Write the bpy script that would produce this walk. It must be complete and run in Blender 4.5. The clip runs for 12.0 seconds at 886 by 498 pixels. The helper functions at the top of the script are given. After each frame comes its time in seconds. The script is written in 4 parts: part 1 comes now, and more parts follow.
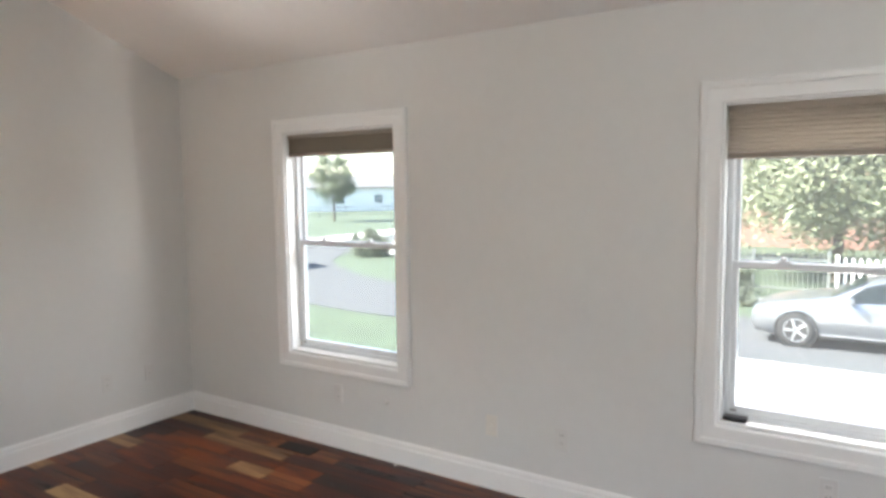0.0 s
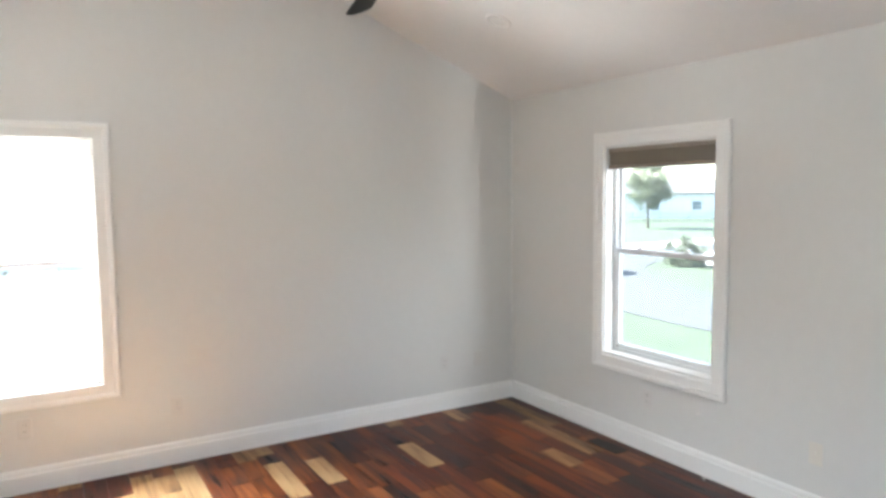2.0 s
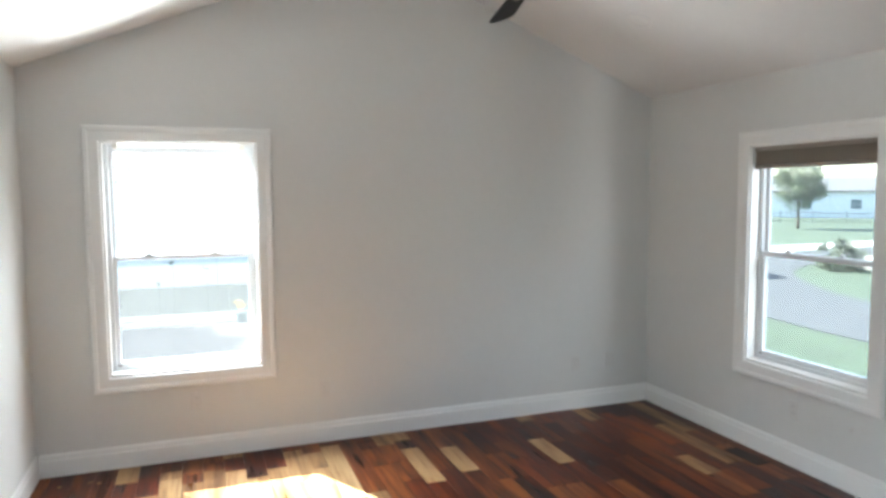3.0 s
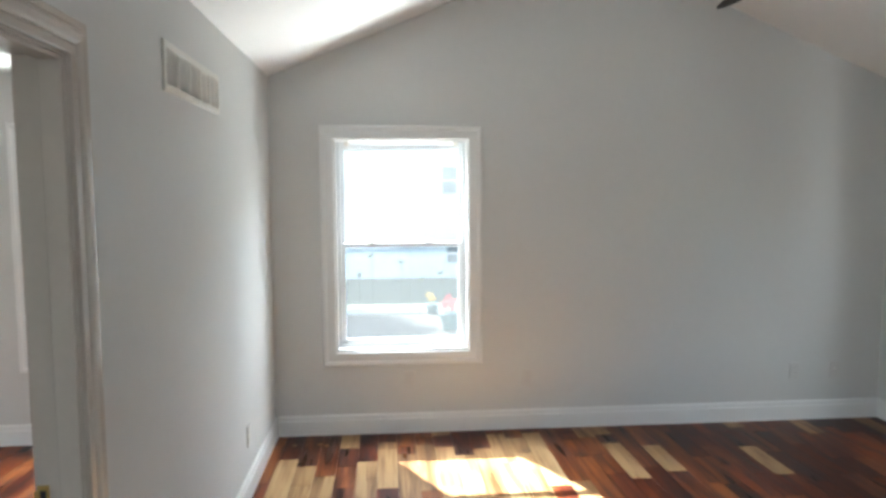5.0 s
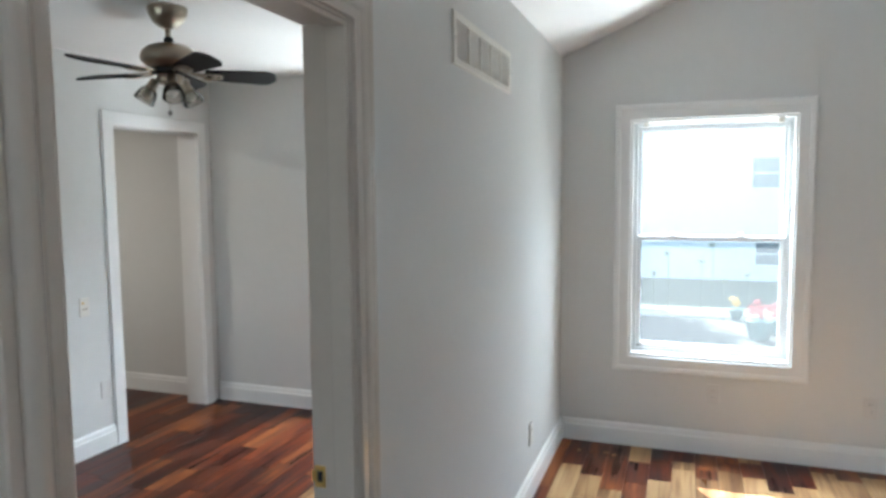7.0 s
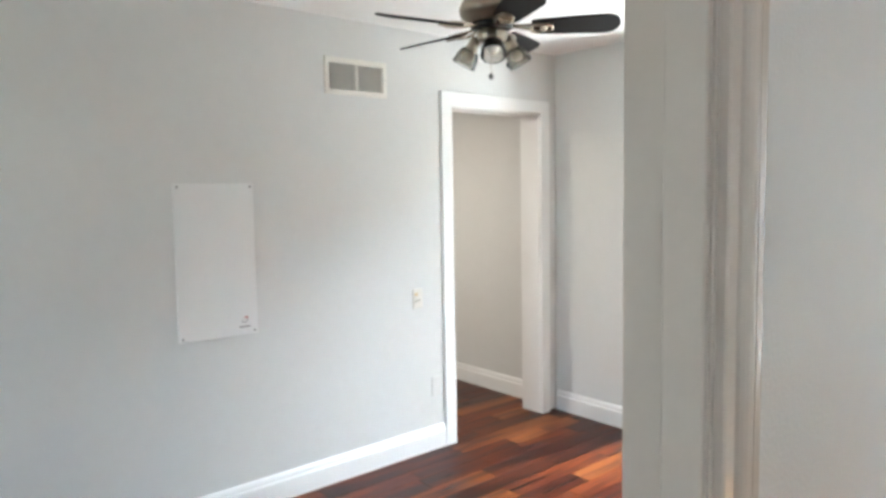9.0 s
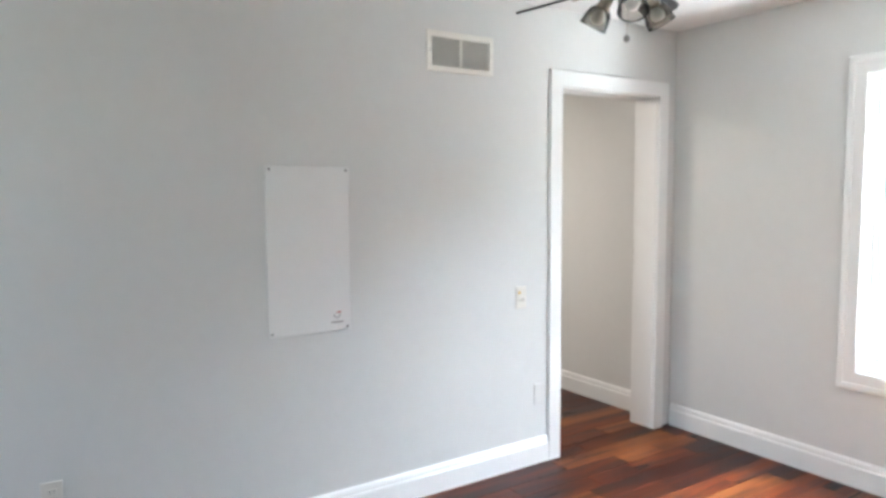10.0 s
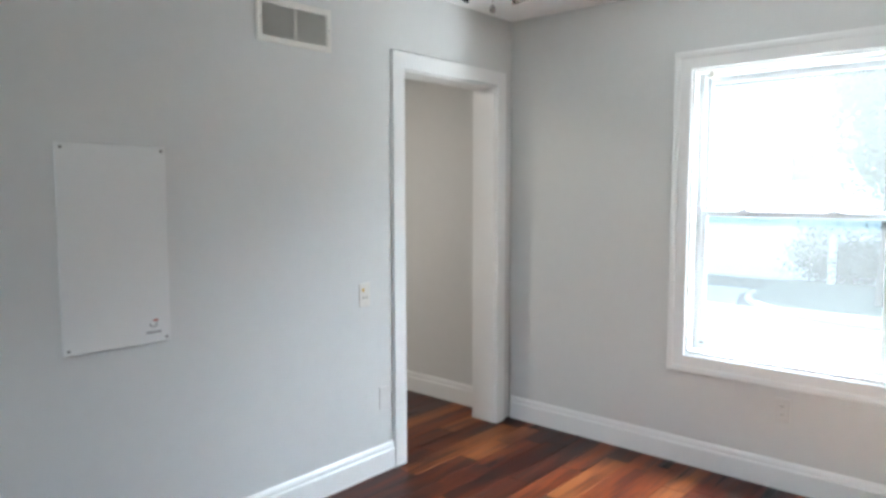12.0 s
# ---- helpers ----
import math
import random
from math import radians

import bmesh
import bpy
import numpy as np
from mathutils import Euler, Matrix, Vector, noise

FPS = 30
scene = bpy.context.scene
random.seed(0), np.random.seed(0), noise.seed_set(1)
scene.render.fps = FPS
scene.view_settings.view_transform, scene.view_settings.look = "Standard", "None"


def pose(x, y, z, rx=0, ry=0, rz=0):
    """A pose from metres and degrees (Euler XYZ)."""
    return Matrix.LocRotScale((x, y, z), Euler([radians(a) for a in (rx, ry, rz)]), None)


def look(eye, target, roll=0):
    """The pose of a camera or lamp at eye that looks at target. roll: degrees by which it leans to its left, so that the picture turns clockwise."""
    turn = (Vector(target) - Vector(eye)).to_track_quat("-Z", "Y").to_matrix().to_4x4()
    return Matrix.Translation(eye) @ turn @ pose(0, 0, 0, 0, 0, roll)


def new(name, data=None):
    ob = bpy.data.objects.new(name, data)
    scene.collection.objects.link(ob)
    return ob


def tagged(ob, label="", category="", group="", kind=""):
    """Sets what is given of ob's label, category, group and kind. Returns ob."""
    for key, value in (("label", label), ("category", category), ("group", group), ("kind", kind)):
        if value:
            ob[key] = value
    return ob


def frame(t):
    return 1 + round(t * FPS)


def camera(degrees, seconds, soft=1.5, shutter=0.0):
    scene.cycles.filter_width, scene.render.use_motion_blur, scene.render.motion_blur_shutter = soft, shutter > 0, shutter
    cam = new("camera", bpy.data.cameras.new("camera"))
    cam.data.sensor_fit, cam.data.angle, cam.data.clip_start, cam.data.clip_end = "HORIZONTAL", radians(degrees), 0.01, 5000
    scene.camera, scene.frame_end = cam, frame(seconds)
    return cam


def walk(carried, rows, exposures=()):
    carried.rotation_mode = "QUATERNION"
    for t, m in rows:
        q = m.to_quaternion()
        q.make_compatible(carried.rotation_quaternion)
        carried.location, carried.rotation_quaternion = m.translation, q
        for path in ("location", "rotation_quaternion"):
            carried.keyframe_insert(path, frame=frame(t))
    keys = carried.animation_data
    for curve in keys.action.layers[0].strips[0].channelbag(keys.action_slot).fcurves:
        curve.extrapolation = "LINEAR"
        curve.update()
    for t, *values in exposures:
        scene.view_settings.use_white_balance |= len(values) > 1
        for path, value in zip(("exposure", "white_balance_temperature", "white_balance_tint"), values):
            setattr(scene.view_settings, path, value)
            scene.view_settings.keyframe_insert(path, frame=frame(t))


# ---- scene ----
cam = camera(66.3, 12.0, soft=3.2)
PATH = [
    (0, (1.262, -4.32, 1.649), (2.924, -3.223, 1.462), -0.8),
    (0.5, (1.19, -4.355, 1.646), (2.72, -3.077, 1.472), -0.6),
    (1, (1.154, -4.425, 1.658), (2.519, -2.973, 1.492), -0.7),
    (1.5, (1.056, -4.432, 1.689), (2.259, -2.844, 1.523), -0.7),
    (2, (1.052, -4.479, 1.683), (2.07, -2.765, 1.523), -0.6),
    (2.5, (1.007, -4.513, 1.68), (1.836, -2.699, 1.523), -0.5),
    (3, (0.963, -4.562, 1.705), (1.641, -2.688, 1.538), -0.4),
    (4.8, (0.78, -4.628, 1.665), (1.017, -2.649, 1.504), -0.5),
    (5, (0.776, -4.627, 1.665), (0.939, -2.64, 1.5), -0.3),
    (5.5, (0.773, -4.583, 1.668), (0.772, -2.59, 1.497), -0.4),
    (6, (0.765, -4.497, 1.652), (0.541, -2.517, 1.481), -0.5),
    (6.5, (0.748, -4.419, 1.641), (0.307, -2.476, 1.468), -0.4),
    (7, (0.741, -4.319, 1.608), (0.07, -2.443, 1.438), -0.5),
    (7.2, (0.722, -4.27, 1.595), (-0.035, -2.427, 1.424), -0.6),
    (8.8, (0.425, -3.677, 1.554), (-1.009, -2.293, 1.38), -0.9),
    (9, (0.396, -3.625, 1.541), (-1.125, -2.338, 1.372), -1.0),
    (9.5, (0.269, -3.556, 1.513), (-1.379, -2.435, 1.347), -0.7),
    (10, (0.065, -3.515, 1.482), (-1.601, -2.421, 1.315), -0.4),
    (10.5, (-0.095, -3.491, 1.463), (-1.75, -2.38, 1.296), -0.3),
    (11, (-0.182, -3.456, 1.453), (-1.781, -2.267, 1.284), -0.3),
    (11.5, (-0.214, -3.448, 1.448), (-1.674, -2.093, 1.277), -0.2),
    (12, (-0.23, -3.444, 1.44), (-1.54, -1.943, 1.264), -0.1),
]
EXPOSURE = [(0.0, 4.01, 6520, 12), (1.5, 4.5, 6310, 10), (3.0, 3.88, 5970, 6), (5.5, 3.66, 5820, 4), (7.0, 3.63, 5590, 3), (9.0, 4.51, 5800, 4), (10.0, 4.42, 5680, 6), (11.3, 4.24, 5610, 5), (12.0, 3.91, 5550, 4)]
walk(cam, [(t, look(eye, target, roll)) for t, eye, target, roll in PATH], EXPOSURE)

# ---- sky, sun and fill lamps ----
SUN_WAY = Vector((0.55, -1.0, -1.13)).normalized()
world = bpy.data.worlds.new("sky")
scene.world = world
world.use_nodes = True
sky = world.node_tree.nodes.new("ShaderNodeTexSky")
sky.sky_type, sky.sun_disc = "NISHITA", False
sky.sun_elevation, sky.sun_rotation = math.asin(-SUN_WAY.z), math.atan2(-SUN_WAY.x, -SUN_WAY.y)
world.node_tree.links.new(sky.outputs[0], world.node_tree.nodes["Background"].inputs[0])
world.node_tree.nodes["Background"].inputs[1].default_value = 0.075
sun = new("sun", bpy.data.lights.new("sun", "SUN"))
sun.data.energy, sun.data.angle, sun.data.color = 4.3, radians(0.55), (1.0, 0.95, 0.87)
sun.matrix_world = Matrix.Translation((-4, 10, 12)) @ SUN_WAY.to_track_quat("-Z", "Y").to_matrix().to_4x4()


def fill_lamp(name, eye, target, w, h, watts, colour=(0.96, 0.98, 1.0)):
    """An added area lamp, mostly in place of the sky's light in a window's opening."""
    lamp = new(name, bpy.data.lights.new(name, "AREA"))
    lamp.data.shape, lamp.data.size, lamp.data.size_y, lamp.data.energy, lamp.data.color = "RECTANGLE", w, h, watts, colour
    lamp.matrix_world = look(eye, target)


# lamps set in added, unseen openings to brighten the walls of both rooms
fill_lamp("unseen_side_fill", (-0.03, -5.72, 1.32), (4.0, -5.2, 1.32), 0.8, 1.4, 3.4)
fill_lamp("unseen_far_room_fill", (-2.275, -5.02, 1.3), (-2.275, 0, 1.3), 0.5, 1.4, 0.9, (1.0, 0.96, 0.90))
# added lamp, never in view, that warms the hall
fill_lamp("unseen_hall_fill", (-3.75, -1.5, 2.34), (-3.75, -1.5, 0), 0.24, 0.24, 1.6, (1.0, 0.83, 0.68))
# added fill lamps hidden above and below each window, for sky and sunlit ground
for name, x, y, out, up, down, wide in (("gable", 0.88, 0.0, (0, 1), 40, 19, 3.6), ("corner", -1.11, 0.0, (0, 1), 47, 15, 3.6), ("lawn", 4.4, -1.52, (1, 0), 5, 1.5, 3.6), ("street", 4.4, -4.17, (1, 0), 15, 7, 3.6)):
    fill_lamp(name + "_sky_fill", (x + 0.95 * out[0], y + 0.95 * out[1], 2.72), (x - 1.6 * out[0], y - 1.6 * out[1], 1.0), wide, 1.0, up)
    fill_lamp(name + "_ground_fill", (x + 1.0 * out[0], y + 1.0 * out[1], -0.25), (x - 2.2 * out[0], y - 2.2 * out[1], 1.9), 1.2, 0.9, down, (1.0, 0.97, 0.92))


# ---- materials ----
def material(name, colour, rough=0.5, metal=0.0, vary=0.08, scale=6.0, bump=0.0, bump_scale=80.0, coat=0.0):
    """Paint, plastic, metal: a base colour with two scales of unevenness and fine relief."""
    m = bpy.data.materials.new(name)
    m.use_nodes = True
    n, l = m.node_tree.nodes, m.node_tree.links
    b = n["Principled BSDF"]
    b.inputs["Roughness"].default_value, b.inputs["Metallic"].default_value = rough, metal
    b.inputs["Coat Weight"].default_value = coat
    pos = n.new("ShaderNodeTexCoord").outputs["Object"]
    big, fine = n.new("ShaderNodeTexNoise"), n.new("ShaderNodeTexNoise")
    for t, sc in ((big, scale), (fine, scale * 14)):
        t.inputs["Scale"].default_value, t.inputs["Detail"].default_value = sc, 4
        l.new(pos, t.inputs["Vector"])
    both = n.new("ShaderNodeMath")
    both.operation = "ADD"
    l.new(big.outputs[0], both.inputs[0]), l.new(fine.outputs[0], both.inputs[1])
    ramp = n.new("ShaderNodeMapRange")
    ramp.inputs[1].default_value, ramp.inputs[2].default_value = 0.6, 1.4
    ramp.inputs[3].default_value, ramp.inputs[4].default_value = 1 - vary, 1 + vary
    l.new(both.outputs[0], ramp.inputs[0])
    mul = n.new("ShaderNodeVectorMath")
    mul.operation = "SCALE"
    mul.inputs[0].default_value = colour
    l.new(ramp.outputs[0], mul.inputs["Scale"])
    l.new(mul.outputs[0], b.inputs["Base Color"])
    if bump:
        bn, tx = n.new("ShaderNodeBump"), n.new("ShaderNodeTexNoise")
        tx.inputs["Scale"].default_value, tx.inputs["Detail"].default_value = bump_scale, 3
        bn.inputs["Strength"].default_value, bn.inputs["Distance"].default_value = bump, 0.01
        l.new(pos, tx.inputs["Vector"]), l.new(tx.outputs[0], bn.inputs["Height"]), l.new(bn.outputs[0], b.inputs["Normal"])
    return m


def wood(name, dark, mid, light, island=False, rough=0.31):
    """Varnished floor wood: long grain along y, knots of darker heartwood, and a tone of its own for each plank."""
    m = bpy.data.materials.new(name)
    m.use_nodes = True
    n, l = m.node_tree.nodes, m.node_tree.links
    b = n["Principled BSDF"]
    b.inputs["Specular IOR Level"].default_value = 0.19
    pos = n.new("ShaderNodeTexCoord").outputs["Object"]
    own = n.new("ShaderNodeNewGeometry").outputs["Random Per Island"] if island else n.new("ShaderNodeObjectInfo").outputs["Random"]
    shift = n.new("ShaderNodeMath")
    shift.operation = "MULTIPLY"
    shift.inputs[1].default_value = 57.0
    l.new(own, shift.inputs[0])
    total = None
    for vec, weight, detail in (((34, 1.7, 1), 1.15, 5), ((11, 1.3, 1), 1.5, 3), ((160, 6, 1), 0.16, 2)):
        mp, tx = n.new("ShaderNodeMapping"), n.new("ShaderNodeTexNoise")
        mp.inputs["Scale"].default_value = vec
        tx.noise_dimensions = "4D"
        tx.inputs["Scale"].default_value, tx.inputs["Detail"].default_value, tx.inputs["Distortion"].default_value = 1.0, detail, 0.6
        l.new(pos, mp.inputs[0]), l.new(mp.outputs[0], tx.inputs["Vector"]), l.new(shift.outputs[0], tx.inputs["W"])
        mad = n.new("ShaderNodeMath")
        mad.operation = "MULTIPLY_ADD"
        mad.inputs[1].default_value = weight
        l.new(tx.outputs[0], mad.inputs[0])
        if total:
            l.new(total, mad.inputs[2])
        else:
            mad.inputs[2].default_value = -0.96
        total = mad.outputs[0]
    tone = n.new("ShaderNodeMath")
    tone.operation = "MULTIPLY_ADD"
    tone.inputs[1].default_value = 0.28
    l.new(own, tone.inputs[0]), l.new(total, tone.inputs[2])
    ramp = n.new("ShaderNodeValToRGB")
    e = ramp.color_ramp.elements
    e[0].position, e[0].color = 0.3, (*dark, 1)
    e[1].position, e[1].color = 0.85, (*light, 1)
    mid_stop = e.new(0.56)
    mid_stop.color = (*mid, 1)
    l.new(tone.outputs[0], ramp.inputs[0]), l.new(ramp.outputs[0], b.inputs["Base Color"])
    rr = n.new("ShaderNodeMapRange")
    rr.inputs[3].default_value, rr.inputs[4].default_value = rough - 0.06, rough + 0.12
    l.new(total, rr.inputs[0]), l.new(rr.outputs[0], b.inputs["Roughness"])
    bn = n.new("ShaderNodeBump")
    bn.inputs["Strength"].default_value, bn.inputs["Distance"].default_value = 0.05, 0.002
    l.new(total, bn.inputs["Height"]), l.new(bn.outputs[0], b.inputs["Normal"])
    return m


def glass(name, tint=(1, 1, 1), base=0.02, haze=0.0):
    """Thin clear pane: lets light straight through, with a Fresnel gloss."""
    m = bpy.data.materials.new(name)
    m.use_nodes = True
    n, l = m.node_tree.nodes, m.node_tree.links
    n.remove(n["Principled BSDF"])
    clear, gloss, mix, fr = n.new("ShaderNodeBsdfTransparent"), n.new("ShaderNodeBsdfGlossy"), n.new("ShaderNodeMixShader"), n.new("ShaderNodeFresnel")
    clear.inputs[0].default_value = (*tint, 1)
    gloss.inputs["Roughness"].default_value = base
    fr.inputs[0].default_value = 1.25
    l.new(fr.outputs[0], mix.inputs[0]), l.new(clear.outputs[0], mix.inputs[1]), l.new(gloss.outputs[0], mix.inputs[2])
    if haze:
        # pale veil mixed into the pane, imitating glare that washes out the view
        veil, over = n.new("ShaderNodeBsdfTranslucent"), n.new("ShaderNodeMixShader")
        veil.inputs[0].default_value, over.inputs[0].default_value = (0.9, 0.9, 0.88, 1), haze
        l.new(mix.outputs[0], over.inputs[1]), l.new(veil.outputs[0], over.inputs[2])
        mix = over
    l.new(mix.outputs[0], n["Material Output"].inputs[0])
    return m


WALL = material("wall_paint", (0.612, 0.613, 0.595), 0.55, vary=0.02, scale=1.3, bump=0.12, bump_scale=140)
CEIL = material("ceiling_paint", (0.78, 0.77, 0.75), 0.8, vary=0.02, scale=1.2, bump=0.15, bump_scale=90)
TRIM = material("trim_paint", (0.755, 0.757, 0.742), 0.3, vary=0.02, scale=3, bump=0.05, bump_scale=40)
TRIM_AGED = material("aged_cream_trim_paint", (0.60, 0.545, 0.48), 0.2, vary=0.03, scale=3, bump=0.05, bump_scale=40)
VINYL = material("white_vinyl", (0.66, 0.68, 0.69), 0.35, vary=0.02, scale=4)
PLATE = material("ivory_plastic", (0.66, 0.63, 0.57), 0.35, vary=0.03)
PAINTED = material("painted_plastic", (0.60, 0.59, 0.57), 0.5, vary=0.03)
# near-black that paints the shade inside slots, strike hole and floor duct
SLOT = material("recess_shade", (0.03, 0.028, 0.026), 0.7)
BLACK = material("black_plastic", (0.015, 0.015, 0.016), 0.4)
GRILLE = material("painted_steel_grille", (0.74, 0.72, 0.66), 0.45, vary=0.04, scale=9)
# dark colour of flat sheets that paint the shade in wall ducts
DUCT = material("duct_shade", (0.20, 0.19, 0.17), 0.8)
PANEL = material("white_panel_paint", (0.70, 0.70, 0.685), 0.45, vary=0.015, scale=3, bump=0.05, bump_scale=30)
RED = material("faded_red_print", (0.45, 0.14, 0.11), 0.6)
GREYINK = material("grey_print", (0.30, 0.29, 0.29), 0.6)
BLIND = material("taupe_shade_fabric", (0.44, 0.395, 0.35), 0.85, vary=0.07, scale=30, bump=0.3, bump_scale=400)
fabric, lit, both = BLIND.node_tree.nodes["Principled BSDF"], BLIND.node_tree.nodes.new("ShaderNodeBsdfTranslucent"), BLIND.node_tree.nodes.new("ShaderNodeMixShader")
lit.inputs[0].default_value, both.inputs[0].default_value = (0.62, 0.565, 0.49, 1), 0.5
for a, b in ((fabric.outputs[0], both.inputs[1]), (lit.outputs[0], both.inputs[2]), (both.outputs[0], BLIND.node_tree.nodes["Material Output"].inputs[0])):
    BLIND.node_tree.links.new(a, b)
RAIL = material("taupe_shade_rail", (0.26, 0.22, 0.185), 0.6, vary=0.05, scale=30)
BRASS = material("polished_brass", (0.85, 0.62, 0.22), 0.38, 1.0, vary=0.1, scale=40)
NICKEL = material("brushed_nickel", (0.37, 0.32, 0.255), 0.34, 1.0, vary=0.1, scale=25)
BLADE = material("dark_blade_veneer", (0.006, 0.005, 0.005), 0.55, vary=0.3, scale=8)
BLADE.node_tree.nodes["Principled BSDF"].inputs["Specular IOR Level"].default_value = 0.18
SHADE = glass("clear_lamp_glass", (0.80, 0.79, 0.76), 0.12)
BULB = material("white_bulb_glass", (0.8, 0.79, 0.76), 0.3)
PANE = glass("window_glass", (0.68, 0.70, 0.69), haze=0.016)
SCREW = material("steel_screw", (0.25, 0.24, 0.23), 0.4, 1.0)
BRONZE = material("brown_metal_register", (0.012, 0.008, 0.006), 0.5, 0.4, vary=0.2)
CHIP = material("paint_chip", (0.75, 0.73, 0.7), 0.7)

W_DARK = wood("dark_heartwood", (0.0103, 0.0024, 0.0016), (0.0296, 0.006, 0.0032), (0.0838, 0.0184, 0.0063))
W_RED = wood("red_brown_wood", (0.017, 0.0032, 0.0018), (0.0639, 0.0109, 0.0039), (0.1561, 0.0367, 0.0099))
W_ORANGE = wood("orange_brown_wood", (0.0356, 0.0081, 0.0032), (0.1166, 0.0299, 0.0086), (0.2203, 0.072, 0.0199))
W_GOLD = wood("golden_sapwood", (0.11, 0.052, 0.022), (0.25, 0.138, 0.060), (0.38, 0.24, 0.112))
W_CREAM = wood("pale_sapwood", (0.24, 0.138, 0.060), (0.40, 0.258, 0.125), (0.51, 0.365, 0.195))
W_REST = wood("mixed_floor_wood", (0.0117, 0.0029, 0.0016), (0.0484, 0.0104, 0.0042), (0.1547, 0.0431, 0.0127), island=True)

GRASS = material("lawn_grass", (0.037, 0.056, 0.031), 0.9, vary=0.4, scale=1.5, bump=0.8, bump_scale=25)
ASPHALT = material("worn_asphalt", (0.047, 0.050, 0.055), 0.9, vary=0.12, scale=0.8, bump=0.4, bump_scale=60)
CONCRETE = material("pale_concrete", (0.40, 0.39, 0.37), 0.85, vary=0.1, scale=0.9, bump=0.3, bump_scale=40)
SIDING = material("white_siding", (0.78, 0.78, 0.77), 0.6, vary=0.03, scale=1)
ROOF = material("grey_shingle", (0.10, 0.10, 0.105), 0.9, vary=0.3, scale=5)
BRICK = material("red_brick", (0.26, 0.14, 0.11), 0.85, vary=0.25, scale=4, bump=0.4, bump_scale=20)
FARGLASS = material("far_window_glass", (0.10, 0.14, 0.16), 0.1)
BARK = material("tree_bark", (0.10, 0.075, 0.055), 0.9, vary=0.3, scale=9, bump=0.8, bump_scale=25)
LEAF = material("broad_leaves", (0.12, 0.15, 0.085), 0.6, vary=0.45, scale=2.0)
# leaf colour lightened to carry the sun and haze over the street trees
LEAF_PALE = material("sun_hazed_leaves", (0.23, 0.25, 0.16), 0.6, vary=0.35, scale=1.5)
SHRUB = material("grey_green_shrub", (0.12, 0.14, 0.10), 0.7, vary=0.4, scale=3)
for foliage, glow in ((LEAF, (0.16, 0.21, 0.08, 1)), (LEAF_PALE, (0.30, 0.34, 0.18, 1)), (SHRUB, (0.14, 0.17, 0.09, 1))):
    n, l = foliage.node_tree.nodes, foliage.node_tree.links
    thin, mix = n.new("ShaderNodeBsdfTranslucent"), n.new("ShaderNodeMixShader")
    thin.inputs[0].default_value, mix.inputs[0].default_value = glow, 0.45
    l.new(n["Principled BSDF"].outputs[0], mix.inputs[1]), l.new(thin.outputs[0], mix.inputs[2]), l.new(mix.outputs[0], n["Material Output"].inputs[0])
FENCE = material("galvanised_fence", (0.15, 0.16, 0.15), 0.6, 0.2)
WHITEWOOD = material("white_painted_wood", (0.78, 0.78, 0.76), 0.5)
CARPAINT = material("silver_car_paint", (0.27, 0.28, 0.30), 0.28, 0.75, vary=0.03, coat=0.6)
TYRE = material("tyre_rubber", (0.02, 0.02, 0.021), 0.8)
RIM = material("alloy_rim", (0.55, 0.55, 0.56), 0.3, 0.9)
CARGLASS = material("tinted_car_glass", (0.03, 0.04, 0.045), 0.06)
LAMPGLASS = material("headlamp_lens", (0.6, 0.62, 0.63), 0.1, coat=1.0)
FLOWER = material("red_flowers", (0.45, 0.05, 0.06), 0.6, vary=0.35, scale=12)
YELLOW = material("yellow_flowers", (0.6, 0.38, 0.05), 0.6, vary=0.3, scale=12)
POT = material("teal_planter", (0.05, 0.12, 0.13), 0.5, vary=0.15)
# brighter copy of the grass, with the sunlight put into its colour
LAWN_SUNLIT = material("sun_paled_lawn", (0.10, 0.12, 0.075), 0.9, vary=0.3, scale=2.0, bump=0.6, bump_scale=30)
GRAVEL = material("grey_gravel", (0.062, 0.064, 0.062), 0.95, vary=0.35, scale=6, bump=0.8, bump_scale=30)
KERB = material("kerb_stone", (0.55, 0.53, 0.50), 0.85, vary=0.1)


# ---- mesh helpers ----
def finish(name, bm, mat, smooth=False):
    bmesh.ops.recalc_face_normals(bm, faces=bm.faces)
    me = bpy.data.meshes.new(name)
    if smooth:
        for f in bm.faces:
            f.smooth = True
    bm.to_mesh(me)
    bm.free()
    me.materials.append(mat)
    return me


def thing(name, label, category, m=None, group="", kind=""):
    ob = new(name)
    ob.empty_display_size = 0.05
    if m is not None:
        ob.matrix_world = m
    return tagged(ob, label, category, group, kind)


def part(name, bm, mat, parent, label="", smooth=False):
    """One mesh object under a thing or part, in the parent's own axes."""
    ob = new(name, finish(name, bm, mat, smooth) if isinstance(bm, bmesh.types.BMesh) else bm)
    ob.parent = parent
    return tagged(ob, label)


def solid(name, bm, mat, label, category, kind="", smooth=False, group=""):
    return tagged(new(name, finish(name, bm, mat, smooth)), label, category, group, kind)


def box(bm, x0, x1, y0, y1, z0, z1, bevel=0.0, segments=1):
    vs = [bm.verts.new(p) for p in ((x0, y0, z0), (x1, y0, z0), (x1, y1, z0), (x0, y1, z0), (x0, y0, z1), (x1, y0, z1), (x1, y1, z1), (x0, y1, z1))]
    fs = [bm.faces.new([vs[i] for i in q]) for q in ((3, 2, 1, 0), (4, 5, 6, 7), (0, 1, 5, 4), (1, 2, 6, 5), (2, 3, 7, 6), (3, 0, 4, 7))]
    if bevel:
        bmesh.ops.bevel(bm, geom=list({e for f in fs for e in f.edges}), offset=bevel, segments=segments, affect="EDGES", profile=0.5)
    return bm


